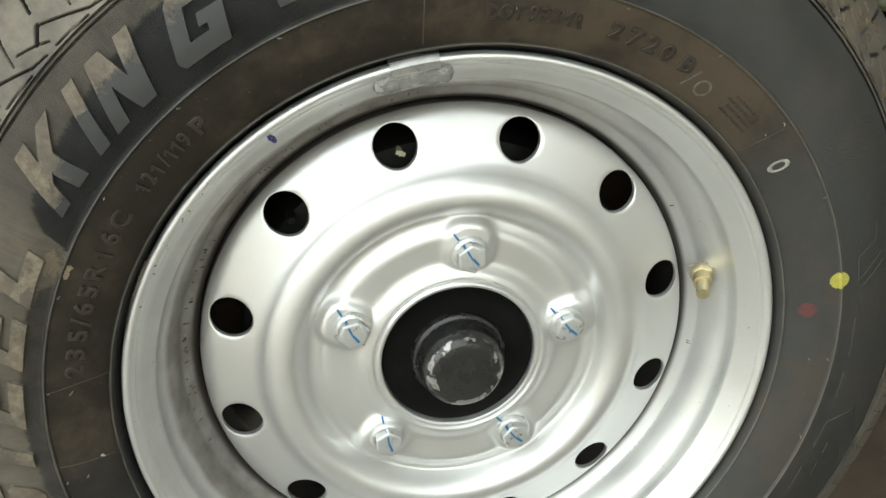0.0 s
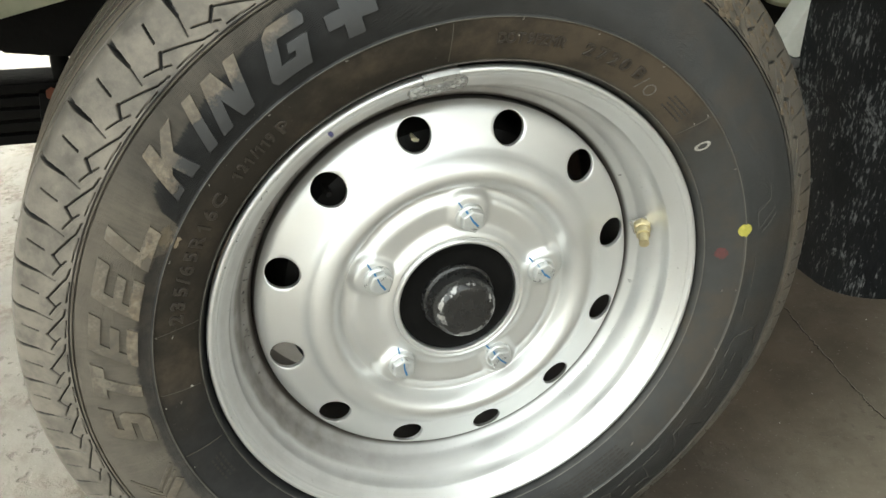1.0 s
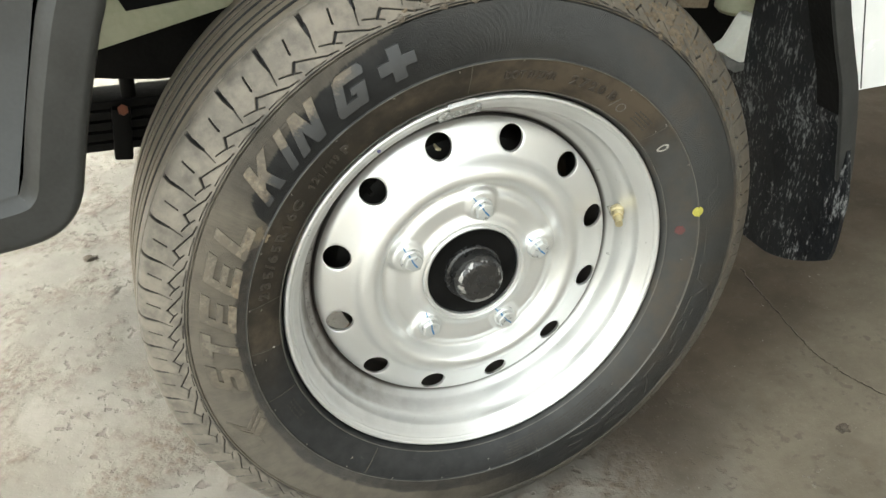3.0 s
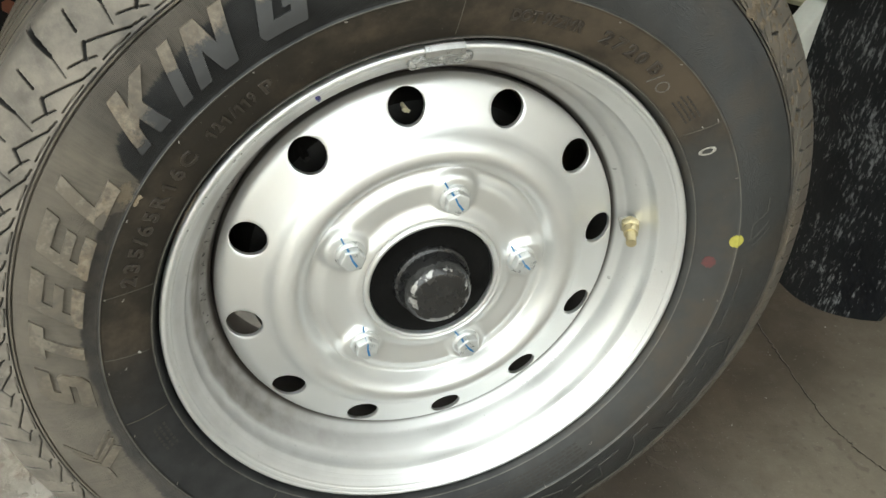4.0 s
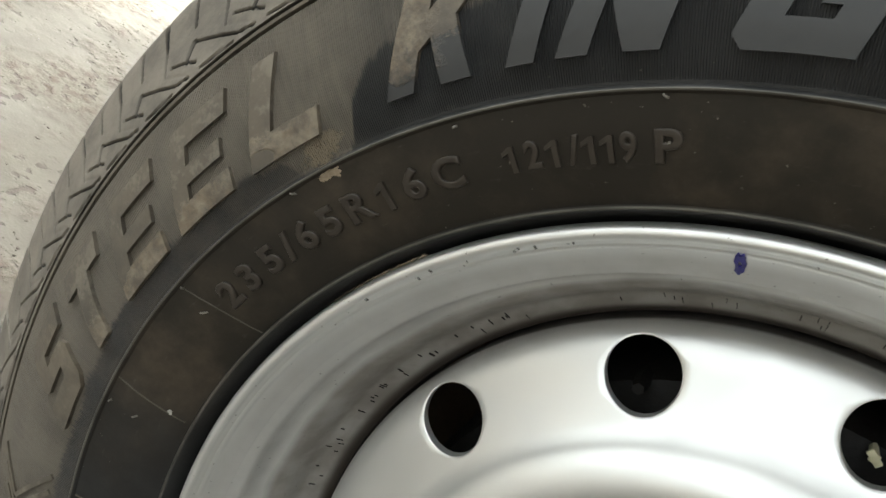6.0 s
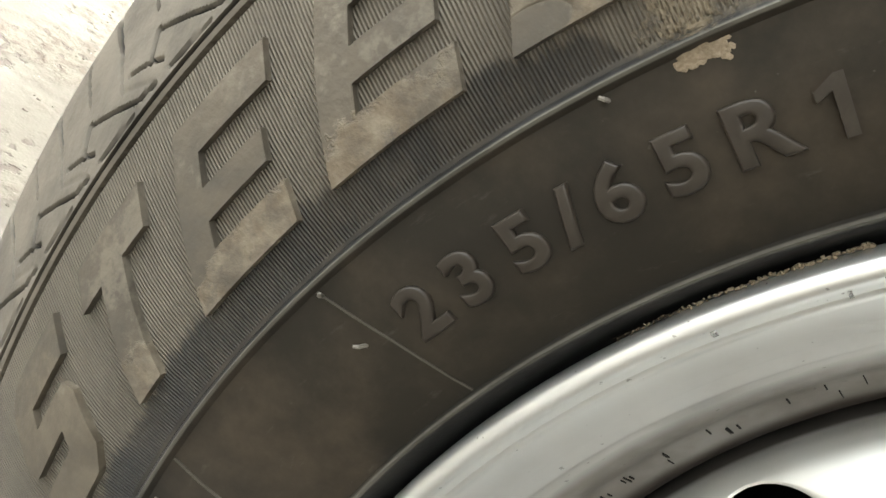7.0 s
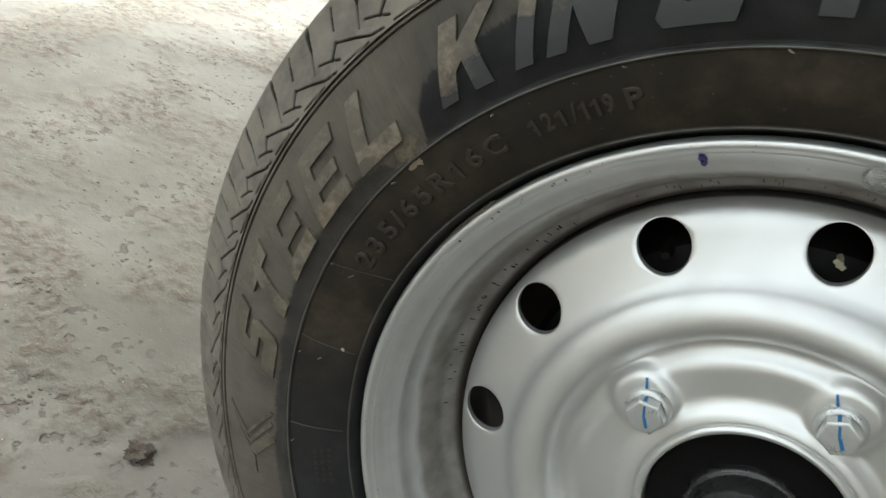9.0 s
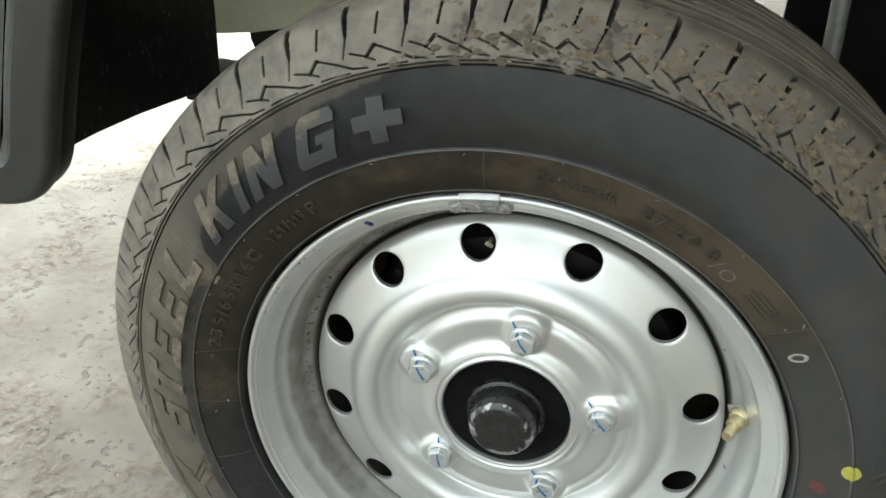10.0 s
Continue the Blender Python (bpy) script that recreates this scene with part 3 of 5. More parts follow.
def tyre_mesh():
    side, shoulder = np.array(SIDE), resample(SHOULDER, 0.00075)
    # ribs of the crown, with straight grooves between them
    crown = []
    at_y = lambda y: float(np.interp(y, [p[1] for p in CROWN], [p[0] for p in CROWN]))
    stops = [(0.0420, 0.0)]
    for y0, wide, deep in ((0.0490, 0.0100, 0.010), (0.0660, 0.0050, 0.008), (0.0830, 0.0100, 0.010)):
        stops += [(y0 - wide / 2, 0.0), (y0 - wide / 2 + 0.0002, 0.0010), (y0 - wide / 2 + 0.0005, deep), (y0 + wide / 2 - 0.0005, deep), (y0 + wide / 2 - 0.0002, 0.0010), (y0 + wide / 2, 0.0), (y0 + wide / 2 + 0.003, 0.0)]
    for y, deep in stops + [(0.0960, 0.0)]:
        crown.append((at_y(y) - deep, y))
    crown = np.array(crown)
    back = [(p[0], 0.192 - p[1]) for p in crown[::-1][1:]] + [(p[0], 0.192 - p[1]) for p in shoulder[::-8][1:]] + [(p[0], 0.192 - p[1]) for p in side[::-2]]
    prof = np.concatenate([side, shoulder[1:], crown[1:], np.array(back)])
    n1, n2 = len(side), len(side) + len(shoulder) - 1
    rows = len(prof)
    tang = np.gradient(prof, axis=0)
    nrm = np.stack([tang[:, 1], -tang[:, 0]], 1)
    nrm /= np.linalg.norm(nrm, axis=1)[:, None]      # points into the tyre where the profile runs outward, then inward across the crown
    inward = np.array([0.29, 0.096]) - prof
    nrm *= np.sign((nrm * inward).sum(1))[:, None]
    cols = PITCHES * COLS
    part_of = np.arange(COLS) / COLS
    depth = np.zeros((COLS, rows))
    s = np.zeros(rows)
    s[n1 - 1:] = np.concatenate([[0], np.cumsum(np.hypot(*np.diff(prof[n1 - 1:], axis=0).T))])
    rad_s = lambda r: float(np.interp(r, prof[n1 - 1:n2, 0], s[n1 - 1:n2]))
    whole = radians(6.8) * 0.335
    U, V = np.meshgrid(part_of * whole, s, indexing="ij")
    live = np.zeros(rows, bool)
    live[n1 - 1:n2 + len(crown) - 1] = True
    # one pitch of the shoulder: a tapered slot, a sipe, and the bent groove with its foot; places are in pitches and radii
    cuts = [((-0.33, 0.3566), (-0.35, 0.3480), 0.0032, 0.0022, 0.010), ((-0.35, 0.3480), (-0.37, 0.3405), 0.0022, 0.0012, 0.006), ((-0.37, 0.3405), (-0.45, 0.3285), 0.0007, 0.0004, 0.0022),
            ((0.19, 0.3500), (0.12, 0.3384), 0.0006, 0.0006, 0.005),
            ((0.09, 0.3322), (0.70, 0.3212), 0.0006, 0.0006, 0.0030), ((0.70, 0.3212), (0.94, 0.3199), 0.0007, 0.0005, 0.0024),
            ((0.09, 0.3322), (-0.06, 0.3264), 0.0019, 0.0016, 0.0034),
            ((-0.33, 0.3304), (-0.06, 0.3264), 0.0005, 0.0005, 0.0030), ((-0.02, 0.3254), (0.08, 0.3233), 0.0006, 0.0005, 0.0024),
            ((-0.45, 0.3285), (-0.08, 0.3212), 0.0003, 0.0003, 0.0006),
            ((0.12, 0.3197), (0.63, 0.3191), 0.0006, 0.0004, 0.0018)]
    for k in (-1, 0, 1, 2):
        for a, b, wa, wb, deep in cuts:
            depth = np.maximum(depth, cut(U, V, ((a[0] + k) * whole, rad_s(a[1])), ((b[0] + k) * whole, rad_s(b[1])), wa, wb, deep))
    depth *= live[None, :]
    # the thin line along the shoulder blocks
    depth = np.maximum(depth, 0.004 * np.clip((0.0009 - abs(prof[None, :, 1] - 0.0248)) / 0.0004, 0, 1) * (prof[None, :, 0] > 0.35))
    full = np.tile(depth, (PITCHES, 1))
    turns = np.array(CORNERS + [CORNERS[0] + 360])
    a = np.radians((turns[:-1, None] + np.diff(turns)[:, None] * part_of[None, :]).reshape(-1))
    rr = prof[None, :, 0] + full * nrm[None, :, 0]
    yy = prof[None, :, 1] + full * nrm[None, :, 1]
    # the tyre bulges a little where it bears on the floor
    v = np.stack([rr * np.sin(a)[:, None], yy, rr * np.cos(a)[:, None]], -1)
    down = np.array(TURN)[2]
    low = v @ down + HUB_Z
    squeeze = np.clip(0.0008 - low, 0, None)
    v = v + squeeze[..., None] * down
    v[..., 1] += np.where(yy < 0.096, -1, 1) * squeeze * 0.6
    v = v.reshape(-1, 3)
    i, j = np.meshgrid(np.arange(cols), np.arange(rows - 1), indexing="ij")
    i2 = (i + 1) % cols
    f = np.stack([i * rows + j, i2 * rows + j, i2 * rows + j + 1, i * rows + j + 1], -1).reshape(-1, 4)
    mesh = bpy.data.meshes.new("tyre")
    mesh.from_pydata(v.tolist(), [], f.tolist())
    return mesh


tyre = mesh_object("tyre", tyre_mesh(), RUBBER, wheel, "black rubber tyre, brown bloom, dried mud on one side")


def on_side(a, r, lift=0.0):
    """A place on the sidewall at a clockwise angle and radius."""
    t = radians(a)
    return Vector((r * math.sin(t), side_y(r) - lift, r * math.cos(t)))


def stamp(bm, angle, radius, height, sink=0.0006, slant=0.0, cell=0.004, even=False):
    """Bends flat faces (x along the rim, y outward, metres from the stamp's middle) onto the sidewall and gives them thickness."""
    for axis, vals in ((0, [v.co.x for v in bm.verts]), (1, [v.co.y for v in bm.verts])):
        lo, hi = min(vals), max(vals)
        for k in range(1, int((hi - lo) / cell) + 1):
            c, n = [0, 0, 0], [0, 0, 0]
            c[axis], n[axis] = lo + k * cell, 1
            bmesh.ops.bisect_plane(bm, geom=bm.verts[:] + bm.edges[:] + bm.faces[:], plane_co=c, plane_no=n, dist=1e-6)
    got = bmesh.ops.extrude_face_region(bm, geom=bm.faces[:])
    top = {g for g in got["geom"] if isinstance(g, bmesh.types.BMVert)}
    for v in bm.verts:
        x, y = v.co.x, v.co.y
        turn = x / (radius + y) + slant * y / radius if even else (x + slant * y) / radius
        v.co = on_side(angle + math.degrees(turn), radius + y, height if v in top else -sink)
    return bm


def glyph(ch, size, wide, angle, radius, round_edge=0.0006):
    """One raised character with rounded edges, bent onto the sidewall."""
    cu = bpy.data.curves.new("glyph", "FONT")
    cu.body, cu.size, cu.align_x, cu.align_y, cu.resolution_u = ch, size, "CENTER", "CENTER", 4
    cu.extrude, cu.bevel_depth, cu.bevel_resolution, cu.offset = 0.0012, round_edge, 3, 0.0003 - round_edge * 0.6
    ob = new("glyph", cu)
    mesh = bpy.data.meshes.new_from_object(ob.evaluated_get(bpy.context.evaluated_depsgraph_get()))
    bm = bmesh.new()
    bm.from_mesh(mesh)
    bpy.data.objects.remove(ob)
    bpy.data.curves.remove(cu)
    bpy.data.meshes.remove(mesh)
    bmesh.ops.remove_doubles(bm, verts=bm.verts[:], dist=1e-6)
    for v in bm.verts:
        v.co = on_side(angle + math.degrees(v.co.x * wide / radius), radius + v.co.y, v.co.z - (0.0004 if size > 0.012 else 0.0009))
    return bm


def flat(outlines):
    bm = bmesh.new()
    for line in outlines:
        bm.faces.new([bm.verts.new((x, y, 0)) for x, y in line])
    bm.normal_update()
    bmesh.ops.triangulate(bm, faces=bm.faces[:])
    return bm


# large raised letters: each outline fills a cell one wide and one high
def shape(key):
    bar = 0.27
    if key == "I":
        return [[(0.1, 0), (0.9, 0), (0.9, 1), (0.1, 1)]]
    if key == "L":
        return [[(0, 0), (1, 0), (1, bar), (0.33, bar), (0.33, 1), (0, 1)]]
    if key == "E":
        return [[(0, 0), (1, 0), (1, 0.23), (0.28, 0.23), (0.28, 0.38), (0.9, 0.38), (0.9, 0.56), (0.28, 0.56), (0.28, 0.76), (1, 0.76), (1, 1), (0, 1)]]
    if key == "T":
        return [[(0.33, 0), (0.67, 0), (0.67, 1 - bar), (1, 1 - bar), (1, 1), (0, 1), (0, 1 - bar), (0.33, 1 - bar)]]
    if key == "K":
        return [[(0, 0), (0.33, 0), (0.33, 0.34), (0.45, 0.44), (0.66, 0), (1.0, 0), (0.70, 0.58), (1.06, 1), (0.72, 1), (0.36, 0.68), (0.34, 1), (0, 1)]]
    if key == "N":
        return [[(0, 0), (0.32, 0), (0.32, 0.52), (0.66, 0), (1, 0), (1, 1), (0.68, 1), (0.68, 0.48), (0.34, 1), (0, 1)]]
    if key == "G":
        return [[(0.14, 0), (1, 0), (1, 0.56), (0.52, 0.56), (0.52, 0.38), (0.68, 0.38), (0.68, bar), (0.32, bar), (0.32, 1 - bar), (0.98, 1 - bar), (0.98, 0.88),
                 (0.86, 1), (0.14, 1), (0, 0.88), (0, 0.12)]]
    if key == "S":
        return [[(0, 0), (0.86, 0), (1, 0.12), (1, 0.48), (0.88, 0.60), (0.33, 0.60), (0.33, 1 - bar), (0.97, 1 - bar), (0.97, 1), (0.12, 1), (0, 0.88), (0, 0.50),
                 (0.12, 0.40), (0.67, 0.40), (0.67, bar), (0, bar)]]
    return [[(0.33, 0), (0.67, 0), (0.67, 0.33), (1, 0.33), (1, 0.67), (0.67, 0.67), (0.67, 1), (0.33, 1), (0.33, 0.67), (0, 0.67), (0, 0.33), (0.33, 0.33)]]


for key, left, right in (("S", -87.2, -81.4), ("T", -79.7, -73.9), ("E", -72.0, -65.7), ("E", -63.7, -57.2), ("L", -55.1, -48.5),
                         ("K", -42.7, -36.4), ("I", -34.3, -32.0), ("N", -30.9, -24.6), ("G", -21.2, -14.4), ("+", -10.9, -3.2)):
    low, high = (0.2708, 0.3045) if key != "+" else (0.2725, 0.3025)
    w, h = radians(right - left) * 0.2705, high - low
    outline = [[((x - 0.5) * w, (y - 0.5) * h) for x, y in line] for line in shape(key)]
    mid = (low + high) / 2
    slanted = 0.42 if key != "+" else 0.1
    part("raised_letter", stamp(flat(outline), (left + right) / 2 + math.degrees(slanted * h / 2 / mid), mid, 0.0020, slant=slanted, even=True), LETTER, tyre,
         "raised bold letter smeared with dried mud")

# small raised size and load marks
SMALL = plain("small_letter_rubber", (0.028, 0.022, 0.017), (0.042, 0.034, 0.026), 200, 0.45)
for text, angles in (("235/65R16", [-64.1, -61.4, -58.5, -56.4, -54.3, -51.6, -48.8, -46.0, -43.4]), ("C", [-40.4]), ("121/119", [-35.2, -33.6, -32.0, -30.6, -29.4, -28.1, -26.8]), ("P", [-24.2]),
                     ("DOT", [16.1, 17.9, 19.6]), ("9F", [21.5, 22.7]), ("ZMR", [24.3, 25.9, 27.6]), ("2720", [33.2, 36.0, 38.8, 41.4]), ("B", [44.9])):
    tall = 0.0134 if text not in ("DOT", "9F", "ZMR", "121/119") else 0.0115
    for ch, a in zip(text, angles):
        h = tall * 0.36
        one = flat([[(-0.1 * h, -h), (0.32 * h, -h), (0.32 * h, h), (0.02 * h, h), (-0.62 * h, 0.62 * h), (-0.62 * h, 0.28 * h), (-0.1 * h, 0.52 * h)]])
        raised = stamp(one, a, 0.2439, 0.0014, cell=0.003) if ch == "1" else glyph(ch, tall, 1.18 if tall > 0.012 else 0.86, a, 0.2439)
        part("raised_mark", raised, SMALL, tyre)


def bar(angle, radius, along, across, turn=0.0):
    """A small flat oblong on the sidewall."""
    c, s = math.cos(radians(turn)), math.sin(radians(turn))
    pts = [(x * along / 2, y * across / 2) for x, y in ((-1, -1), (1, -1), (1, 1), (-1, 1))]
    return flat([[(x * c - y * s, x * s + y * c) for x, y in pts]])


def mark(name, material, angle, radius, along, across, turn=0.0, height=0.0005, label=""):
    return part(name, stamp(bar(angle, radius, along, across, turn), angle, radius, height), material, tyre, label, smooth=False)


# thin raised lines that run from the bead to the ring, and the vent hairs along it
for a, r1, r2 in ((7.2, 0.229, 0.259), (-79.4, 0.229, 0.259), (-93.6, 0.229, 0.259), (62.8, 0.229, 0.259), (-131.0, 0.229, 0.259)):
    mark("mould_line", MOULD, a, (r1 + r2) / 2, r2 - r1, 0.0005, 84, 0.0005)
for k in [n for n in range(25) if n != 11]:
    a = -67.3 + 14.4 * k
    for r, long in ((0.2578, 0.0050), (0.2455, 0.0030)) if k % 3 == 0 else ((0.2578, 0.0050),):
        base = on_side(a, r)
        tip = base + Vector((random.uniform(-0.004, 0.001), -0.0022, random.uniform(-0.002, 0.0025)))
        part("vent_hair", rod([base + Vector((0, 0.001, 0)), (base + tip) / 2 + Vector((0, -0.0008, 0)), tip], 0.00045, 6, taper=0.8), HAIR, tyre)

# rows of writing too small to read, and the outlined maker's marks, as plain bars
rng = random.Random(4)
TINY = plain("worn_small_print", (0.018, 0.016, 0.014), (0.032, 0.028, 0.023), 300, 0.6)
for row in range(6):
    a = 152.0 - rng.random()
    while a < 186:
        n = rng.uniform(0.8, 2.2)
        mark("tiny_mark", TINY, a + n / 2, 0.2365 + row * 0.0036, radians(n) * 0.24, 0.0016, 0, 0.0003)
        a += n + 0.45
for row in range(4):
    a = 53.5 + rng.random()
    while a < 59.5:
        n = rng.uniform(0.35, 0.8)
        mark("tiny_mark", TINY, a + n / 2, 0.2365 + row * 0.0036, radians(n) * 0.24, 0.0016, 0, 0.0003)
        a += n + 0.22
for row in range(3):
    a = -103.0
    while a < -97:
        n = rng.uniform(0.35, 0.8)
        mark("tiny_mark", TINY, a + n / 2, 0.237 + row * 0.004, radians(n) * 0.24, 0.0016, 0, 0.0003)
        a += n + 0.4


def stroke(material, a1, r1, a2, r2, wide, height=0.0005, name="outline_mark"):
    """A raised bar from one place on the sidewall to another."""
    r = (r1 + r2) / 2
    dx, dy = radians(a2 - a1) * r, r2 - r1
    mark(name, material, (a1 + a2) / 2, r, math.hypot(dx, dy), wide, math.degrees(math.atan2(dy, dx)), height)


stroke(MOULD, -67.3, 0.2590, -66.2, 0.2431, 0.0004, 0.0005, "mould_line")
stroke(MOULD, -66.2, 0.2431, -65.3, 0.2272, 0.0004, 0.0005, "mould_line")

# broken outlines of worn moulded letters
for a1, r1, a2, r2 in ((98.1, 0.2716, 104.8, 0.2724), (107.7, 0.2715, 112.0, 0.2722), (114.1, 0.2962, 116.8, 0.2726), (116.8, 0.2726, 121.4, 0.2722), (114.5, 0.2955, 119.4, 0.3090), (120.5, 0.2832, 122.3, 0.2835),
                       (121.7, 0.3005, 123.9, 0.3090), (124.3, 0.2835, 126.6, 0.2843), (125.4, 0.2721, 129.6, 0.2727), (131.1, 0.2880, 133.7, 0.2880), (137.3, 0.3030, 138.3, 0.2860), (137.7, 0.2745, 141.8, 0.2740)):
    stroke(OUTLINE, a1, r1, a2, r2, 0.0013, 0.0009)
for a1, r1, a2, r2 in ((141.8, 0.2740, 142.9, 0.2850), (142.9, 0.2850, 146.4, 0.3050), (146.0, 0.2745, 151.3, 0.2750), (151.4, 0.2800, 152.3, 0.2990), (152.4, 0.2980, 155.3, 0.2960), (153.2, 0.2730, 157.9, 0.2750),
                       (156.4, 0.2880, 158.5, 0.2920), (160.4, 0.2760, 168.0, 0.2690), (160.4, 0.2760, 162.4, 0.3000), (165.6, 0.2860, 169.2, 0.2820), (166.0, 0.2960, 170.0, 0.2970)):
    stroke(OUTLINE, a1, r1, a2, r2, 0.0013, 0.0009)
# the folded arrow mark: outlined on one side of the tyre, raised and muddy on the other
for a1, r1, a2, r2 in ((84.0, 0.2895, 86.6, 0.2880), (86.6, 0.2880, 88.3, 0.2734), (88.3, 0.2734, 91.9, 0.2729), (88.8, 0.2919, 91.9, 0.2738), (90.2, 0.2930, 93.0, 0.2765)):
    stroke(OUTLINE, a1, r1, a2, r2, 0.0010, name="arrow_mark")
for a1, r1, a2, r2, wide in ((-97.3, 0.2921, -92.7, 0.2715, 0.0022), (-98.3, 0.2905, -94.4, 0.2715, 0.0022), (-99.6, 0.2885, -96.4, 0.2715, 0.0066),
                             (-97.3, 0.2921, -93.9, 0.3077, 0.0020), (-98.3, 0.2905, -95.4, 0.3040, 0.0018), (-99.6, 0.2890, -97.2, 0.3005, 0.0020), (-100.2, 0.2885, -102.7, 0.2887, 0.0022)):
    stroke(LETTER, a1, r1, a2, r2, wide, 0.0010, "arrow_mark")

# paint dots and the stamped ring
def disc_faces(rx, ry=None, hole=0.0, n=28, wobble=0.0):
    ry = ry or rx
    bm = bmesh.new()
    ang = [2 * math.pi * k / n for k in range(n)]
    out = [bm.verts.new((rx * math.cos(t) * (1 + wobble * rng.uniform(-1, 1)), ry * math.sin(t) * (1 + wobble * rng.uniform(-1, 1)), 0)) for t in ang]
    if not hole:
        bm.faces.new(out)
    else:
        inn = [bm.verts.new((rx * hole * math.cos(t), ry * hole * math.sin(t), 0)) for t in ang]
        for k in range(n):
            bm.faces.new((out[k], out[(k + 1) % n], inn[(k + 1) % n], inn[k]))
    return bm


part("yellow_dot", stamp(disc_faces(0.0062, wobble=0.05), 91.3, 0.2597, 0.0007, cell=0.0007), YELLOW, tyre, "small round yellow paint dot", smooth=False)
part("red_dot", stamp(disc_faces(0.0055, wobble=0.22), 96.2, 0.2400, 0.0003, cell=0.003), RED, tyre, "small faded red paint dot", smooth=False)
part("stamped_ring", stamp(disc_faces(0.0038, 0.0066, 0.62), 68.2, 0.2421, 0.0003, cell=0.003), CHALK, tyre, "small pale stamped oval ring", smooth=False)
part("stamped_ring", stamp(disc_faces(0.0052, hole=0.78), 49.5, 0.2385, 0.0003, cell=0.003), FAINT, tyre, "small pale approval ring", smooth=False)
mark("stamped_bar", FAINT, 46.9, 0.2395, 0.013, 0.0012, 70, 0.0003)


# lumps of dried mud at the foot of one letter
def lumps(count, angle, radius, spread_a, spread_r, size):
    bm = bmesh.new()
    for _ in range(count):
        c = on_side(rng.gauss(angle, spread_a), rng.gauss(radius, spread_r))
        s = rng.uniform(0.3, 1) * size
        b = bmesh.new()
        bmesh.ops.create_icosphere(b, subdivisions=2, radius=1)
        for v in b.verts:
            k = 1 + 0.5 * noise.noise(v.co * 1.7 + c * 900)
            v.co = c + Vector((v.co.x * s * 1.5, v.co.y * s * 0.25, v.co.z * s)) * k
        merge(bm, b)
    return bm


tagged(part("mud_crust", lumps(46, -49.6, 0.2583, 0.5, 0.0005, 0.0009), MUD, tyre, "crust of dried tan mud"), kind="stuff")
grime = bmesh.new()
for k in range(150):
    a, s = radians(-58.4 + 12 * (k + rng.random()) / 150), rng.uniform(0.3, 1.0) * (0.0002 + 0.0004 * k / 150)
    r = 0.2209 + rng.uniform(0, 0.0006)
    c = Vector((r * math.sin(a), -0.0004 + rng.uniform(0, 0.0008), r * math.cos(a)))
    b = bmesh.new()
    bmesh.ops.create_icosphere(b, subdivisions=1, radius=1)
    for v in b.verts:
        v.co = c + v.co * s * (1 + 0.5 * noise.noise(v.co * 1.7 + c * 900))
    merge(grime, b)
tagged(part("bead_grime", grime, MUD, tyre, "line of crumbling dirt along the bead"), kind="stuff")
part("mud_spot", lumps(3, -79.5, 0.2356, 0.12, 0.0008, 0.0016), CHALK, tyre, "pale speck")



def flakes(count, seed, about=(11, 6), out=(0.3235, 0.0075), size=0.0030):
    """Broken flakes of mud that lie flat on the shoulder's blocks."""
    r8 = random.Random(seed)
    bm = bmesh.new()
    line = SIDE + SHOULDER[1:]
    rs, ys = [q[0] for q in line], [q[1] for q in line]
    for _ in range(count):
        a, r = radians(r8.gauss(*about)), min(0.352, max(0.3165, r8.gauss(*out)))
        y = float(np.interp(r, rs, ys))
        slope = Vector((0.002, float(np.interp(r + 0.002, rs, ys)) - y)).normalized()
        radial, round_, axle = Vector((math.sin(a), 0, math.cos(a))), Vector((math.cos(a), 0, -math.sin(a))), Vector((0, 1, 0))
        up_face = radial * slope.x + axle * slope.y
        normal = radial * slope.y - axle * slope.x
        c = radial * r + axle * y
        s = r8.uniform(0.25, 1) ** 2 * size
        b = bmesh.new()
        bmesh.ops.create_icosphere(b, subdivisions=2, radius=1)
        for v in b.verts:
            k = 1 + 0.7 * noise.noise(v.co * 1.6 + c * 700)
            v.co = c + (round_ * v.co.x * 1.4 + up_face * v.co.y * 0.9 + normal * v.co.z * 0.28) * s * k
        merge(bm, b)
    return bm


tagged(part("flaked_mud", flakes(80, 31), CLOD, tyre, "dark flakes of mud on the shoulder"), kind="stuff")
tagged(part("flaked_mud", flakes(22, 32), CRUMB, tyre, "grey-brown flakes of mud on the shoulder"), kind="stuff")
CAKE = plain("caked_brown_mud", (0.085, 0.066, 0.046), (0.175, 0.143, 0.103), 140, 0.95, 0.0, 0.002, 0.15)
tagged(part("caked_mud", flakes(420, 33, (45, 16), (0.338, 0.010), 0.0034), CAKE, tyre, "brown mud caked on the shoulder's blocks"), kind="stuff")

# ---- rim
RIM = [(0.2150, 0.016), (0.2190, 0.0075), (0.2207, 0.0020), (0.2205, -0.0014), (0.2194, -0.0032), (0.2176, -0.0037), (0.2162, -0.0031), (0.2153, -0.0018), (0.2145, -0.0009), (0.2125, 0.0013), (0.2094, 0.0047), (0.2068, 0.0074),
       (0.2052, 0.0094), (0.2046, 0.0122), (0.2042, 0.0160), (0.2031, 0.0200), (0.2010, 0.0236), (0.1985, 0.0270), (0.1963, 0.0312), (0.1944, 0.0368), (0.1930, 0.0420), (0.1917, 0.0448), (0.1888, 0.0482), (0.1855, 0.0520), (0.1830, 0.0556), (0.1818, 0.0620), (0.1816, 0.0950),
       (0.1870, 0.110), (0.1950, 0.125), (0.2010, 0.140), (0.2030, 0.185), (0.2090, 0.190), (0.2195, 0.194)]
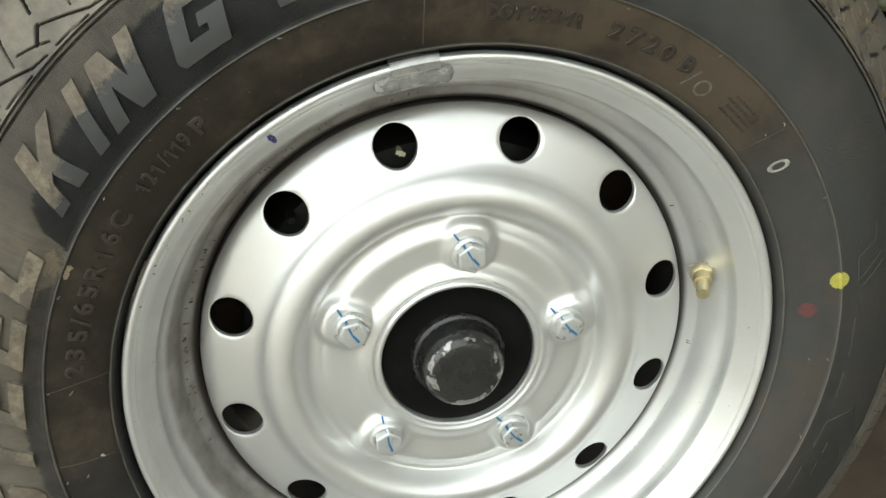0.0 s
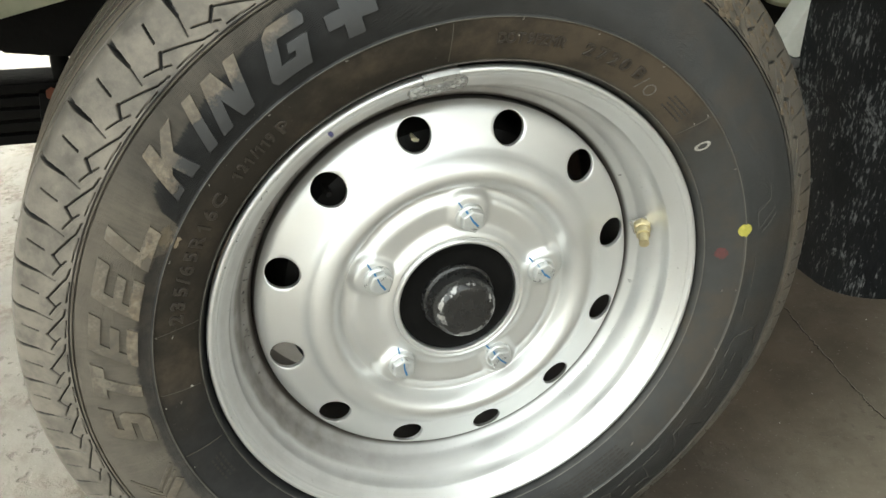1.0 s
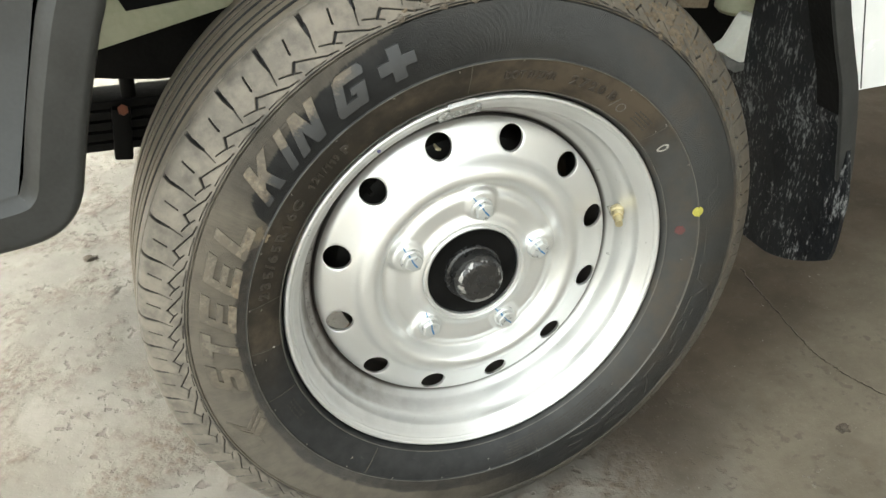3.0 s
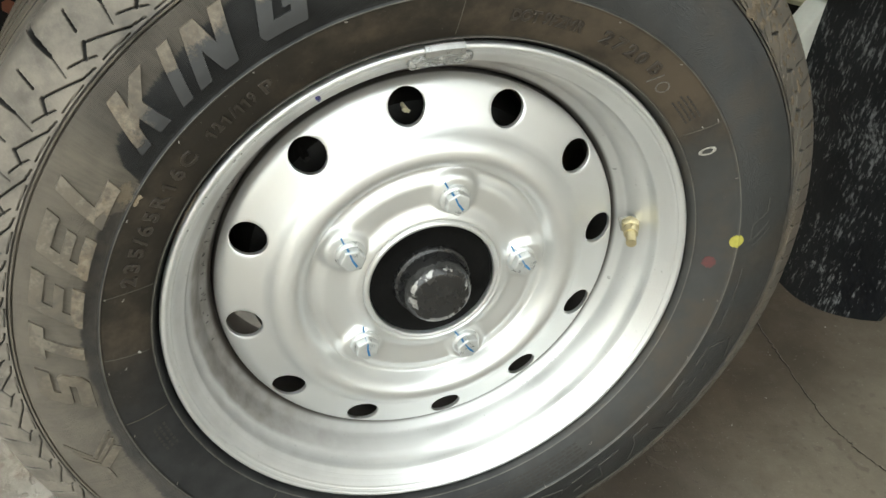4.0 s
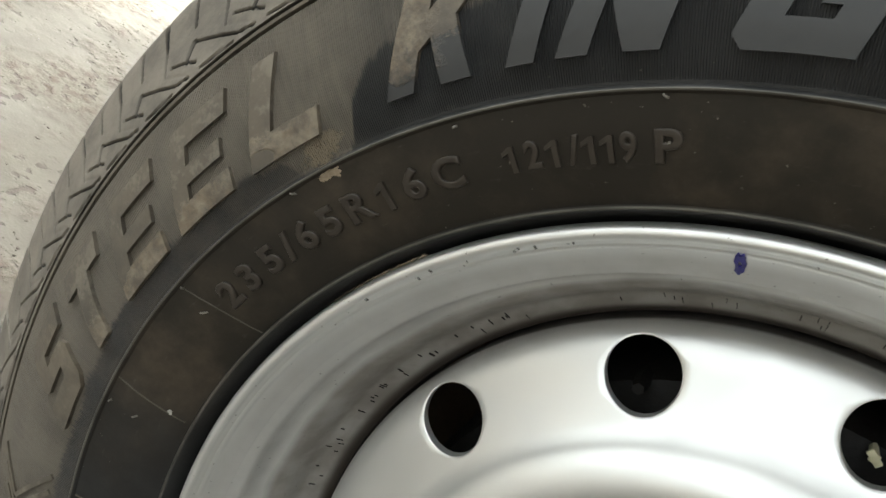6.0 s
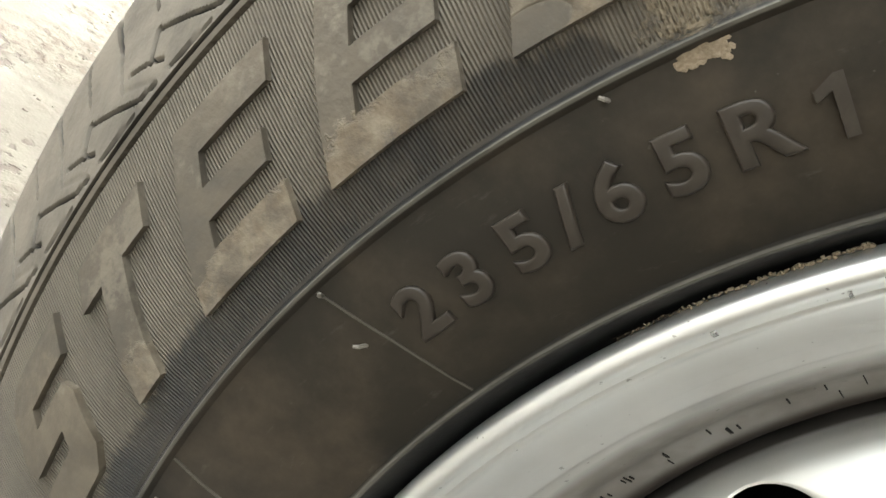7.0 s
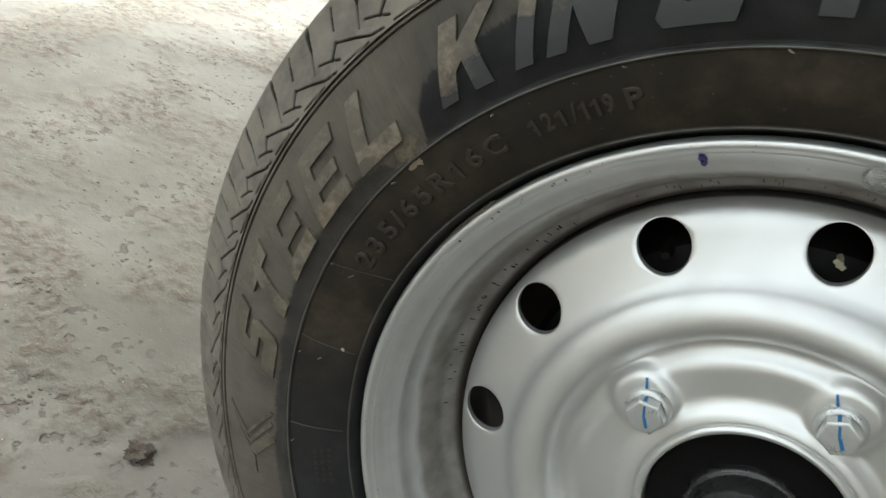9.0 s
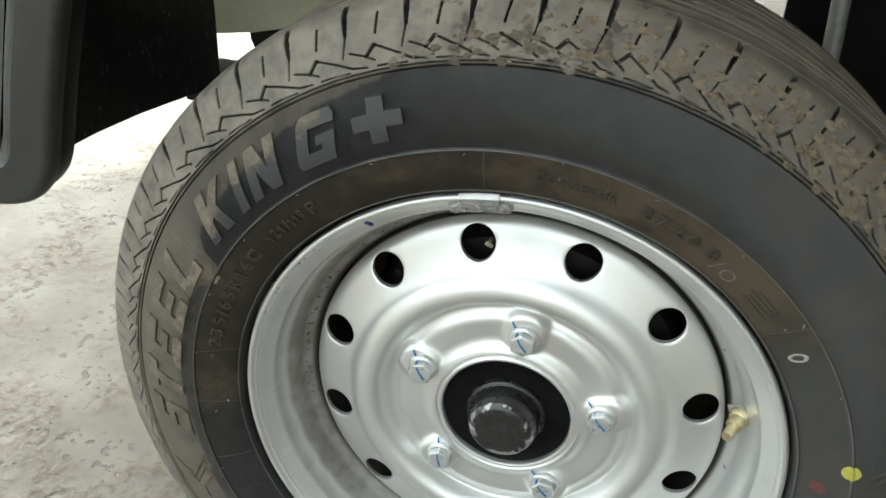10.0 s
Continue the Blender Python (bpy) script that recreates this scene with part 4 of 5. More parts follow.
fine_rim = [tuple(q)[:2] for q in curve_through([(a, b, 0) for a, b in RIM], 5)]
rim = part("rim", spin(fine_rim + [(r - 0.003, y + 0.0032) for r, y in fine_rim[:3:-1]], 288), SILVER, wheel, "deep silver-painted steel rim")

# ---- disc with twelve round holes
DISC = [(0.1776, 0.0720), (0.1775, 0.0590), (0.1766, 0.0526), (0.1738, 0.0483), (0.168, 0.0452), (0.1585, 0.0421), (0.150, 0.0391), (0.1450, 0.0371), (0.1412, 0.0353), (0.1376, 0.0326),
        (0.1340, 0.0291), (0.1300, 0.0262), (0.1255, 0.0244), (0.1210, 0.0239), (0.1170, 0.0246), (0.1136, 0.0266), (0.1106, 0.0296), (0.1082, 0.0334), (0.1065, 0.0367), (0.1052, 0.0388), (0.1032, 0.0396), (0.1005, 0.0394), (0.0975, 0.0380),
        (0.0950, 0.0363), (0.0925, 0.0353), (0.0890, 0.0350), (0.0800, 0.0356), (0.0745, 0.0358), (0.0712, 0.0350), (0.0684, 0.0333), (0.0658, 0.0314), (0.0634, 0.0304), (0.0616, 0.0301), (0.0606, 0.0308), (0.0597, 0.0316), (0.0590, 0.0304), (0.0575, 0.0293), (0.0560, 0.0294), (0.0550, 0.0304), (0.0545, 0.0350), (0.0543, 0.0440)]
fine_disc = np.array([tuple(q)[:2] for q in curve_through([(a, b, 0) for a, b in DISC], 6)])
BOLT_R, BOLT_A = 0.0803, 19.34


def disc_y(r, a):
    y = float(np.interp(-r, -fine_disc[:, 0], fine_disc[:, 1]))
    if r < 0.115:
        for k in range(5):
            t = radians(a - BOLT_A - 72 * k)
            out, across = r * math.cos(t) - 0.0850, r * math.sin(t)
            d = (abs(out / 1.10) ** 2.6 + abs(across) ** 2.6) ** (1 / 2.6)
            if math.cos(t) > 0.8:
                lump = 1 / (1 + math.exp((d - 0.0162) / 0.0012))
                y += (min(y, 0.0306) - y) * lump
    return y


def disc_bmesh():
    bm = bmesh.new()
    outer, inner, hole = 0.1735, 0.1435, 0.0143

    def vert(r, a, back=0.0):
        return bm.verts.new((r * math.sin(radians(a)), disc_y(r, a) + back, r * math.cos(radians(a))))

    per = 24

    def ring(r):
        return [vert(r, 360 * i / (12 * per) - 15) for i in range(12 * per)]

    def bridge(a, b):
        n = len(a)
        for i in range(n):
            bm.faces.new((a[i], a[(i + 1) % n], b[(i + 1) % n], b[i]))

    radii = [r for r in fine_disc[:, 0] if r > outer + 0.0008]
    top = ring(radii[0])
    for r in radii[1:] + [outer]:
        nxt = ring(r)
        bridge(top, nxt)
        top = nxt
    low = ring(inner)
    last = low
    for r in [r for r in fine_disc[:, 0] if r < inner - 0.0008]:
        nxt = ring(r)
        bridge(last, nxt)
        last = nxt
    side = 10
    edge = {}
    for s in range(12):
        a0 = 30 * s - 15
        edge[s] = [top[s * per]] + [vert(outer + (inner - outer) * k / side, a0) for k in range(1, side)] + [low[s * per]]
    for s in range(12):
        c = 30 * s
        loop = [top[(s * per + i) % (12 * per)] for i in range(per)] + edge[(s + 1) % 12][:-1]
        loop += [low[(s * per + i) % (12 * per)] for i in range(per, 0, -1)] + edge[s][:0:-1]
        place = []
        for v in loop:
            r = math.hypot(v.co.x, v.co.z)
            a = math.degrees(math.atan2(v.co.x, v.co.z))
            da = (a - c + 180) % 360 - 180
            place.append((radians(da) * 0.1585, r - 0.1585))
        rings = [loop]
        for f in (0.3, 0.55, 0.75, 0.9, 1.0):
            row = []
            for px, py in place:
                d = math.hypot(px, py)
                cx, cy = px / d * (hole + 0.0007), py / d * (hole + 0.0007)
                x, y = px + (cx - px) * f, py + (cy - py) * f
                row.append(vert(0.1585 + y, c + math.degrees(x / 0.1585)))
            rings.append(row)
        for shrink, back in ((hole, 0.0005), (hole - 0.0002, 0.0042)):
            row = []
            for px, py in place:
                d = math.hypot(px, py)
                row.append(vert(0.1585 + py / d * shrink, c + math.degrees(px / d * shrink / 0.1585), back))
            rings.append(row)
        for p, q in zip(rings, rings[1:]):
            bridge(p, q)
    return bm


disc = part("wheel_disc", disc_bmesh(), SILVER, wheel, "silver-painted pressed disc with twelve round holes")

# ---- bolts with a paint line across each
def wheel_bolt(angle, spin_deg, line_deg):
    t = radians(angle)
    seat = Vector((BOLT_R * math.sin(t), 0.0312, BOLT_R * math.cos(t)))
    turn = Matrix.Rotation(radians(spin_deg), 4, "Y")
    bm = bmesh.new()
    prof = [(0.0, 0.003), (0.0126, 0.003), (0.0130, -0.0006), (0.0126, -0.0026), (0.0112, -0.0040), (0.0098, -0.0044)]
    rings = []
    for r, y in prof[1:]:
        rings.append([bm.verts.new((r * math.sin(a), y, r * math.cos(a))) for a in np.linspace(0, 2 * math.pi, 36, endpoint=False)])
    for a, b in zip(rings, rings[1:]):
        for k in range(36):
            bm.faces.new((a[k], a[(k + 1) % 36], b[(k + 1) % 36], b[k]))
    head = bmesh.new()
    hexa = lambda rr, yy: [head.verts.new((rr * math.sin(radians(60 * k)), yy, rr * math.cos(radians(60 * k)))) for k in range(6)]
    a, b = hexa(0.0107, -0.002), hexa(0.0107, -0.0112)
    for k in range(6):
        head.faces.new((a[k], a[(k + 1) % 6], b[(k + 1) % 6], b[k]))
    head.faces.new(b)
    bmesh.ops.bevel(head, geom=[e for e in head.edges if all(v in b for v in e.verts)], offset=0.0018, segments=3, profile=0.6, affect="EDGES")
    merge(bm, head)
    bmesh.ops.transform(bm, matrix=Matrix.Translation(seat) @ turn, verts=bm.verts[:])
    ob = part("wheel_bolt", bm, ZINC, wheel, "zinc-plated hexagon wheel bolt with blue marker line")
    ink = bmesh.new()
    tilt = Matrix.Rotation(radians(line_deg), 4, "Y")
    box((0.0017, 0.0005, 0.0062), (0.0004, -0.01132, -0.0028), 0.0, ink, Matrix.Rotation(radians(-7), 4, "Y"))
    box((0.0013, 0.0005, 0.0072), (0.0000, -0.01132, 0.0038), 0.0, ink, Matrix.Rotation(radians(5), 4, "Y"))
    box((0.0018, 0.0050, 0.0006), (0.0002, -0.0074, 0.0095), 0.0, ink)
    box((0.0013, 0.0006, 0.0060), (-0.0006, -0.0012, 0.0156), 0.0, ink, Matrix.Rotation(radians(-12), 4, "X"))
    bmesh.ops.transform(ink, matrix=Matrix.Translation(seat) @ tilt, verts=ink.verts[:])
    part("paint_line", ink, BLUE, ob, "blue marker line", smooth=False)


for k, (spin_deg, line_deg) in enumerate(((8, -20), (25, -26), (-4, -28), (14, 5), (32, -14))):
    wheel_bolt(BOLT_A + 72 * k, spin_deg, line_deg)

# ---- hub plate and dust cap
part("hub", spin([(0.0005, 0.0350), (0.030, 0.0350), (0.044, 0.0348), (0.0518, 0.0338), (0.0530, 0.0330), (0.0540, 0.0336), (0.0541, 0.09), (0.0005, 0.09)], 96), BLACK, wheel, "black painted hub face")
cap_line = curve_through([(0.0338, 0.0352, 0), (0.0336, 0.0318, 0), (0.0326, 0.0300, 0), (0.0312, 0.0292, 0), (0.0304, 0.0260, 0), (0.0299, 0.0210, 0), (0.0290, 0.0158, 0), (0.0270, 0.0110, 0), (0.0246, 0.0080, 0), (0.0225, 0.0070, 0), (0.016, 0.0064, 0), (0.0003, 0.0060, 0)], 5)
part("dust_cap", spin([tuple(q)[:2] for q in cap_line], 96), CHIPPED, wheel, "black domed dust cap, paint chipped round its edge")

# ---- brake drum behind the disc
drum = part("brake_drum", spin([(0.055, 0.068), (0.138, 0.068), (0.148, 0.072), (0.152, 0.082), (0.152, 0.17), (0.157, 0.175), (0.157, 0.19), (0.05, 0.19)], 96), DRUM, wheel, "dark cast-iron brake drum")
stud = bmesh.new()
t = radians(1.2)
c = Vector((0.1465 * math.sin(t), 0.061, 0.1465 * math.cos(t)))
for turn, long in ((35, 0.0066), (100, 0.0038)):
    box((long, 0.0016, 0.0030), c, 0.0005, stud, Matrix.Rotation(radians(turn), 4, "Y"))
rod([c + Vector((0, 0.03, 0)), c + Vector((0, 0.001, 0))], 0.0018, 8, stud)
part("drum_stud", stud, TAPE, drum, "pale yellowish stud end behind a hole")
t = radians(-32.5)
c = Vector((0.1480 * math.sin(t), 0.060, 0.1480 * math.cos(t)))
part("drum_stud", rod([c + Vector((0, 0.03, 0)), c + Vector((0, 0.004, 0)), c + Vector((0.0005, 0, 0))], 0.0042, 6, taper=0.6), DRUM, drum, "dark stud end behind a hole")

part("backing_plate", spin([(0.10, 0.193), (0.2045, 0.193), (0.2045, 0.196), (0.10, 0.196)], 90, True, -117, 346), BROWN, wheel, "rust-brown brake backing plate")

# ---- tyre valve
base, tip = Vector((0.1900, 0.0405, -0.0018)), Vector((0.1770, 0.0143, -0.0045))
d = tip - base
valve = part("valve_stem", rod([base - d * 0.12, base, base + d * 0.55], 0.0040, 16), BRASS, wheel, "brass tyre valve stem")
ax = d.to_track_quat("Z", "Y").to_matrix().to_4x4()
nut = bmesh.new()
bmesh.ops.create_cone(nut, cap_ends=True, segments=6, radius1=0.0090, radius2=0.0084, depth=0.0075)
bmesh.ops.bevel(nut, geom=nut.edges[:], offset=0.0007, segments=1, affect="EDGES")
bmesh.ops.transform(nut, matrix=Matrix.Translation(base + d * 0.18) @ ax, verts=nut.verts[:])
part("valve_nut", nut, BRASS, valve)
part("valve_body", rod([base + d * 0.22, base + d * 0.26, base + d * 0.52, base + d * 0.58], 0.0064, 20), BRASS, valve, "brass valve body")
part("valve_cap", rod([base + d * 0.56, base + d * 0.6, base + d * 0.96, base + d * 1.0], 0.0046, 18), BRASS, valve, "narrow brass valve cap")
plate = box((0.0200, 0.0150, 0.0022), (0, 0, 0), 0.0008)
bmesh.ops.transform(plate, matrix=Matrix.Translation(base + d * 0.05) @ ax @ Matrix.Rotation(radians(12), 4, "Z"), verts=plate.verts[:])
part("valve_washer", plate, CHALK, valve, "pale square sealing washer")

# ---- balance weight clipped to the flange
def arc_slab(a0, a1, line, steps=26):
    """A bar with a closed (radius, y) section along an arc."""
    bm = spin(line, steps, True, a0, a1 - a0)
    return bm


def weight_bmesh(a0, a1, line, steps=34):
    """The same bar with ends rounded like a cast lump."""
    bm = bmesh.new()
    p = np.array(line)
    mid, rows = p.mean(0), []
    for i in range(steps):
        t = i / (steps - 1)
        end = min(t, 1 - t) * radians(a1 - a0) * 0.209 / 0.0042
        k = math.sqrt(max(0.02, 1 - (1 - min(1, end)) ** 2))
        a = radians(a0 + (a1 - a0) * t)
        rows.append([bm.verts.new((r * math.sin(a), y, r * math.cos(a))) for r, y in mid + (p - mid) * k])
    n = len(p)
    for u, w in zip(rows, rows[1:]):
        for k in range(n):
            bm.faces.new((u[k], u[(k + 1) % n], w[(k + 1) % n], w[k]))
    bm.faces.new(rows[0])
    bm.faces.new(rows[-1])
    return bm


weight = part("balance_weight", weight_bmesh(-1.4, 11.6, [(0.2136, -0.0014), (0.2142, 0.0004), (0.2130, 0.0045), (0.2092, 0.0088), (0.2056, 0.0120), (0.2026, 0.0094), (0.2026, 0.0056), (0.2042, 0.0026), (0.2082, -0.0008), (0.2116, -0.0022)]), LEAD, wheel, "grey cast balance weight clipped to the rim")
part("clip", arc_slab(1.8, 9.2, [(0.2122, -0.0022), (0.2142, -0.0048), (0.2182, -0.0058), (0.2218, -0.0032), (0.2226, 0.0040), (0.2212, 0.0040), (0.2206, -0.0026), (0.2180, -0.0044), (0.2144, -0.0036), (0.2126, -0.0012)]), CLIP, weight, "bright spring clip over the flange")
for a, w, r in ((1.4, 0.35, 0.2078), (1.9, 0.5, 0.2068), (1.9, 0.5, 0.2086), (2.7, 0.35, 0.2078), (7.4, 0.35, 0.2078), (7.9, 0.5, 0.2068), (7.9, 0.5, 0.2086), (8.7, 0.6, 0.2077)):
    y = 0.0026 + (0.2042 - r) * 0.83
    part("embossed_bar", arc_slab(a, a + w, [(r + 0.0007, y + 0.0008), (r + 0.0007, y - 0.0016), (r - 0.0007, y - 0.0005), (r - 0.0007, y + 0.0018)], 4), CLIP, weight, smooth=False)

# ink smear and scuffs on the rim
def rim_y(r):
    start = min(range(len(fine_rim)), key=lambda k: fine_rim[k][1])
    front = [q for q in fine_rim[start:] if q[1] < 0.06]
    return float(np.interp(-r, [-q[0] for q in front], [q[1] for q in front]))


def skin(r1, r2, lift, n=5):
    """A thin closed section that lies on the rim between two radii."""
    rr = [r1 + (r2 - r1) * k / n for k in range(n + 1)]
    return [(r - lift, rim_y(r) - lift) for r in rr] + [(r + 0.0006, rim_y(r) + 0.0006) for r in reversed(rr)]


for k in range(72):
    a = rng.uniform(-95, 8) if k < 68 else rng.uniform(60, 200)
    r = rng.uniform(0.1852, 0.1895) if rng.random() < 0.75 else rng.uniform(0.1935, 0.2060)
    part("scuff", arc_slab(a, a + rng.uniform(0.04, 0.12), skin(r, r - rng.uniform(0.0010, 0.0028), 0.0004), 3), DRUM, rim, smooth=False)
for k in range(8):
    a, r = rng.gauss(-43, 4), rng.uniform(0.2150, 0.2162)
    part("scuff", arc_slab(a, a + rng.uniform(0.08, 0.3), skin(r, r - rng.uniform(0.0005, 0.0012), 0.0003), 3), LEAD, rim, smooth=False)
a = 126.0
while a < 157:
    n = rng.uniform(0.3, 0.7)
    part("embossed_bar", arc_slab(a, a + n, skin(0.1912 + rng.uniform(-0.0003, 0.0003), 0.1893, 0.0003), 3), LEAD, rim, smooth=False)
    a += n + (0.35 if rng.random() < 0.8 else 1.2)


def rim_patch(bm, angle, radius, lift=0.0007):
    """Bends flat faces onto the rim as a thin film."""
    got = bmesh.ops.extrude_face_region(bm, geom=bm.faces[:])
    top = {g for g in got["geom"] if isinstance(g, bmesh.types.BMVert)}
    for v in bm.verts:
        r = radius + v.co.y
        t, q = radians(angle) + v.co.x / radius, (lift if v in top else -0.0004)
        v.co = Vector(((r - q) * math.sin(t), rim_y(r) - q, (r - q) * math.cos(t)))
    return bm


part("ink_mark", rim_patch(disc_faces(0.0017, 0.0037, 0.3, 20, 0.22), -18.9, 0.2104), NAVY, rim, "dark blue ink mark")


# ---------------------------------------------------------------- the floor
def ground_z(x, y):
    """The floor's gentle unevenness."""
    p = Vector((x, y, 0))
    return 0.004 * noise.noise(p * 3) + 0.0022 * noise.noise(p * 14) - 0.003


def ground_mesh():
    near = np.arange(-1.9, 1.9001, 0.02)
    far = np.array([2.2, 2.7, 3.5, 5, 8, 14, 30, 80, 300, 1200])
    line = np.concatenate([-far[::-1], near, far])
    n = len(line)
    X, Y = np.meshgrid(line - 0.3, line + 0.4, indexing="ij")
    Z = np.zeros_like(X)
    for i in range(n):
        for j in range(n):
            if abs(line[i]) < 1.9 and abs(line[j]) < 1.9:
                Z[i, j] = ground_z(X[i, j], Y[i, j])
    v = np.stack([X, Y, Z], -1).reshape(-1, 3)
    i, j = np.meshgrid(np.arange(n - 1), np.arange(n - 1), indexing="ij")
    f = np.stack([i * n + j, (i + 1) * n + j, (i + 1) * n + j + 1, i * n + j + 1], -1).reshape(-1, 4)
    mesh = bpy.data.meshes.new("ground")
    mesh.from_pydata(v.tolist(), [], f.tolist())
    return mesh


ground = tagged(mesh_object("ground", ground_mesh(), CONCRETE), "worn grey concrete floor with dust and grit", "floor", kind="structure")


def grit(name, count, spots, size, material, seed):
    r = random.Random(seed)
    v, f = [], []
    for _ in range(count):
        cx, cy, spread = r.choice(spots)
        x, y = r.gauss(cx, spread), r.gauss(cy, spread)
        if x * x * 6 + y * y < 0.01:
            continue
        s, wide = size * r.uniform(0.2, 1) ** 3, r.uniform(0.9, 1.5)
        k, z = len(v), ground_z(x, y)
        turn = r.uniform(0, 6.3)
        for a in range(5):
            rad = s * r.uniform(0.6, 1.2)
            v.append((x + wide * rad * math.cos(turn + a * 1.257), y + rad * math.sin(turn + a * 1.257), z - 0.001))
        for a in range(5):
            rad = s * r.uniform(0.4, 0.8)
            v.append((x + wide * rad * math.cos(turn + a * 1.257), y + rad * math.sin(turn + a * 1.257), z + s * r.uniform(0.15, 0.5)))
        f.append((k + 5, k + 6, k + 7, k + 8, k + 9))
        f += [(k + a, k + (a + 1) % 5, k + 5 + (a + 1) % 5, k + 5 + a) for a in range(5)]
    mesh = bpy.data.meshes.new(name)
    mesh.from_pydata(v, [], f)
    return mesh_object(name, mesh, material, smooth=False)


heap = random.Random(12)
heaps = [(heap.uniform(-1.3, -0.42), heap.uniform(-0.1, 1.3), heap.uniform(0.008, 0.032)) for _ in range(110)]
heaps += [(heap.uniform(0.45, 1.0), heap.uniform(-0.25, 0.35), heap.uniform(0.015, 0.05)) for _ in range(5)]
tagged(grit("dirt_crumbs", 3500, heaps, 0.0034, CRUMB, 3), "clusters of dry grey-brown crumbs on the floor", "dirt", kind="stuff")
tagged(grit("gravel", 260, ((-0.8, 0.4, 0.35), (0.7, 0.05, 0.3), (-0.5, 0.7, 0.3)), 0.0016, STONE, 5), "scattered small pale stones", "gravel", kind="stuff")


def clod(x, y, size, seed):
    bm = bmesh.new()
    bmesh.ops.create_icosphere(bm, subdivisions=5, radius=1)
    for v in bm.verts:
        q = v.co * 1.4 + Vector((seed, 0, 0))
        k = 1 + 0.6 * noise.noise(q) + 0.3 * noise.noise(q * 3.1) + 0.16 * noise.noise(q * 8)
        v.co = Vector((x + v.co.x * size * k, y + v.co.y * size * k * 0.8, v.co.z * size * 0.32 * k + ground_z(x, y)))
    tagged(part("soil_clod", bm, CLOD), "small dark clod of soil on the floor", "soil", group="clods on the floor")


for k, (x, y, s) in enumerate(((-0.442, 0.100, 0.014), (-0.467, 0.823, 0.013), (0.545, -0.06, 0.010))):
    clod(x, y, s, 20 + k)


def crack(points, seed):
    """A thin dark crack with a low crumbled lip along one side."""
    r = random.Random(seed)
    dark, lip = bmesh.new(), bmesh.new()
    last = None
    for q in curve_through([(x, y, 0) for x, y in points], 14):
        w = r.uniform(0.0005, 0.0013)
        x, y = q.x + r.gauss(0, 0.0012), q.y + r.gauss(0, 0.0012)
        z = ground_z(x, y)
        row = [dark.verts.new((x - w, y - w * 0.3, z + 0.0009)), dark.verts.new((x + w, y + w * 0.3, z + 0.0009)),
               lip.verts.new((x + w * 0.8, y + w * 0.3, z + 0.0004)), lip.verts.new((x + w * 1.6, y + w * 0.5, z + 0.0010 + w * r.uniform(0.3, 1.0))), lip.verts.new((x + w * 3.2, y + w, z + 0.0004))]
        if last:
            dark.faces.new((last[0], last[1], row[1], row[0]))
            lip.faces.new((last[2], last[3], row[3], row[2]))
            lip.faces.new((last[3], last[4], row[4], row[3]))
        last = row
    made = part("crack", dark, CRACK, ground, "thin dark crack")
    part("crack_lip", lip, CONCRETE, made)


CRACK = plain("crack_dirt", (0.008, 0.0065, 0.005), (0.022, 0.018, 0.014), 120, 0.95, spec=0.1)
crack(((0.668, 0.34), (0.657, 0.286), (0.642, 0.209), (0.629, 0.132), (0.623, 0.092), (0.627, 0.055), (0.640, 0.005), (0.66, -0.047), (0.72, -0.12)), 1)

# ---------------------------------------------------------------- the truck round the wheel
truck = thing("truck", "white light truck with grey plastic bumper over the wheel", "truck")

# white cab side with the wheel arch
arch = [(0.476, 0.487), (0.462, 0.508), (0.442, 0.555), (0.419, 0.612), (0.399, 0.68), (0.394, 0.80), (0.34, 0.89), (0.25, 0.93), (-0.22, 0.93), (-0.33, 0.86)]
side_line = arch + [(-0.36, 0.62), (-0.95, 0.62), (-1.0, 1.9), (1.9, 1.9), (1.9, 0.487)]
part("cab_side", slab(side_line, 0.02, "y", 0.030), WHITE, truck, "white painted cab side with a door seam")
part("door_seam", slab([(0.5035, 0.489), (0.5050, 0.489), (0.4865, 0.56), (0.462, 0.66), (0.452, 0.80), (0.4505, 0.80), (0.4605, 0.66), (0.4850, 0.56)], 0.003, "y", 0.0292), GREY, truck, "dark seam at the door's edge")
part("cab_front", slab([(0.03, 0.62), (1.66, 0.62), (1.66, 1.9), (0.03, 1.9)], 0.03, "x", -0.98), WHITE, truck)
part("cab_far_side", slab([(-0.95, 0.62), (1.9, 0.62), (1.9, 1.9), (-0.95, 1.9)], 0.03, "y", 1.64), WHITE, truck)
part("cab_roof", slab([(-1.0, 0.0), (1.9, 0.0), (1.9, 1.68), (-1.0, 1.68)], 0.04, "z", 1.9), WHITE, truck)
part("cab_floor", slab([(-0.95, 0.36), (1.9, 0.36), (1.9, 1.62), (-0.95, 1.62)], 0.02, "z", 0.80), BLACK, truck)

# grey plastic bumper end in front of the wheel, with a pressed panel
edge = curve_through([(-0.296, 0.80, 0), (-0.318, 0.70, 0), (-0.331, 0.665, 0), (-0.353, 0.60, 0), (-0.367, 0.552, 0), (-0.374, 0.529, 0), (-0.385, 0.511, 0), (-0.403, 0.497, 0), (-0.434, 0.490, 0), (-0.49, 0.488, 0), (-0.62, 0.487, 0), (-0.98, 0.486, 0)], 4)
bumper_line = [(q.x, q.y) for q in edge] + [(-0.98, 0.80)]
part("bumper_return", slab([(q.x - 0.002, q.y + 0.002) for q in edge] + [(-0.98, 0.80)], 0.022, "y", 0.0145, 0.002), SPLASHED, truck, "black inner edge of the bumper with streaks of dried mud")
bm = slab(bumper_line, 0.014, "y", 0.0)
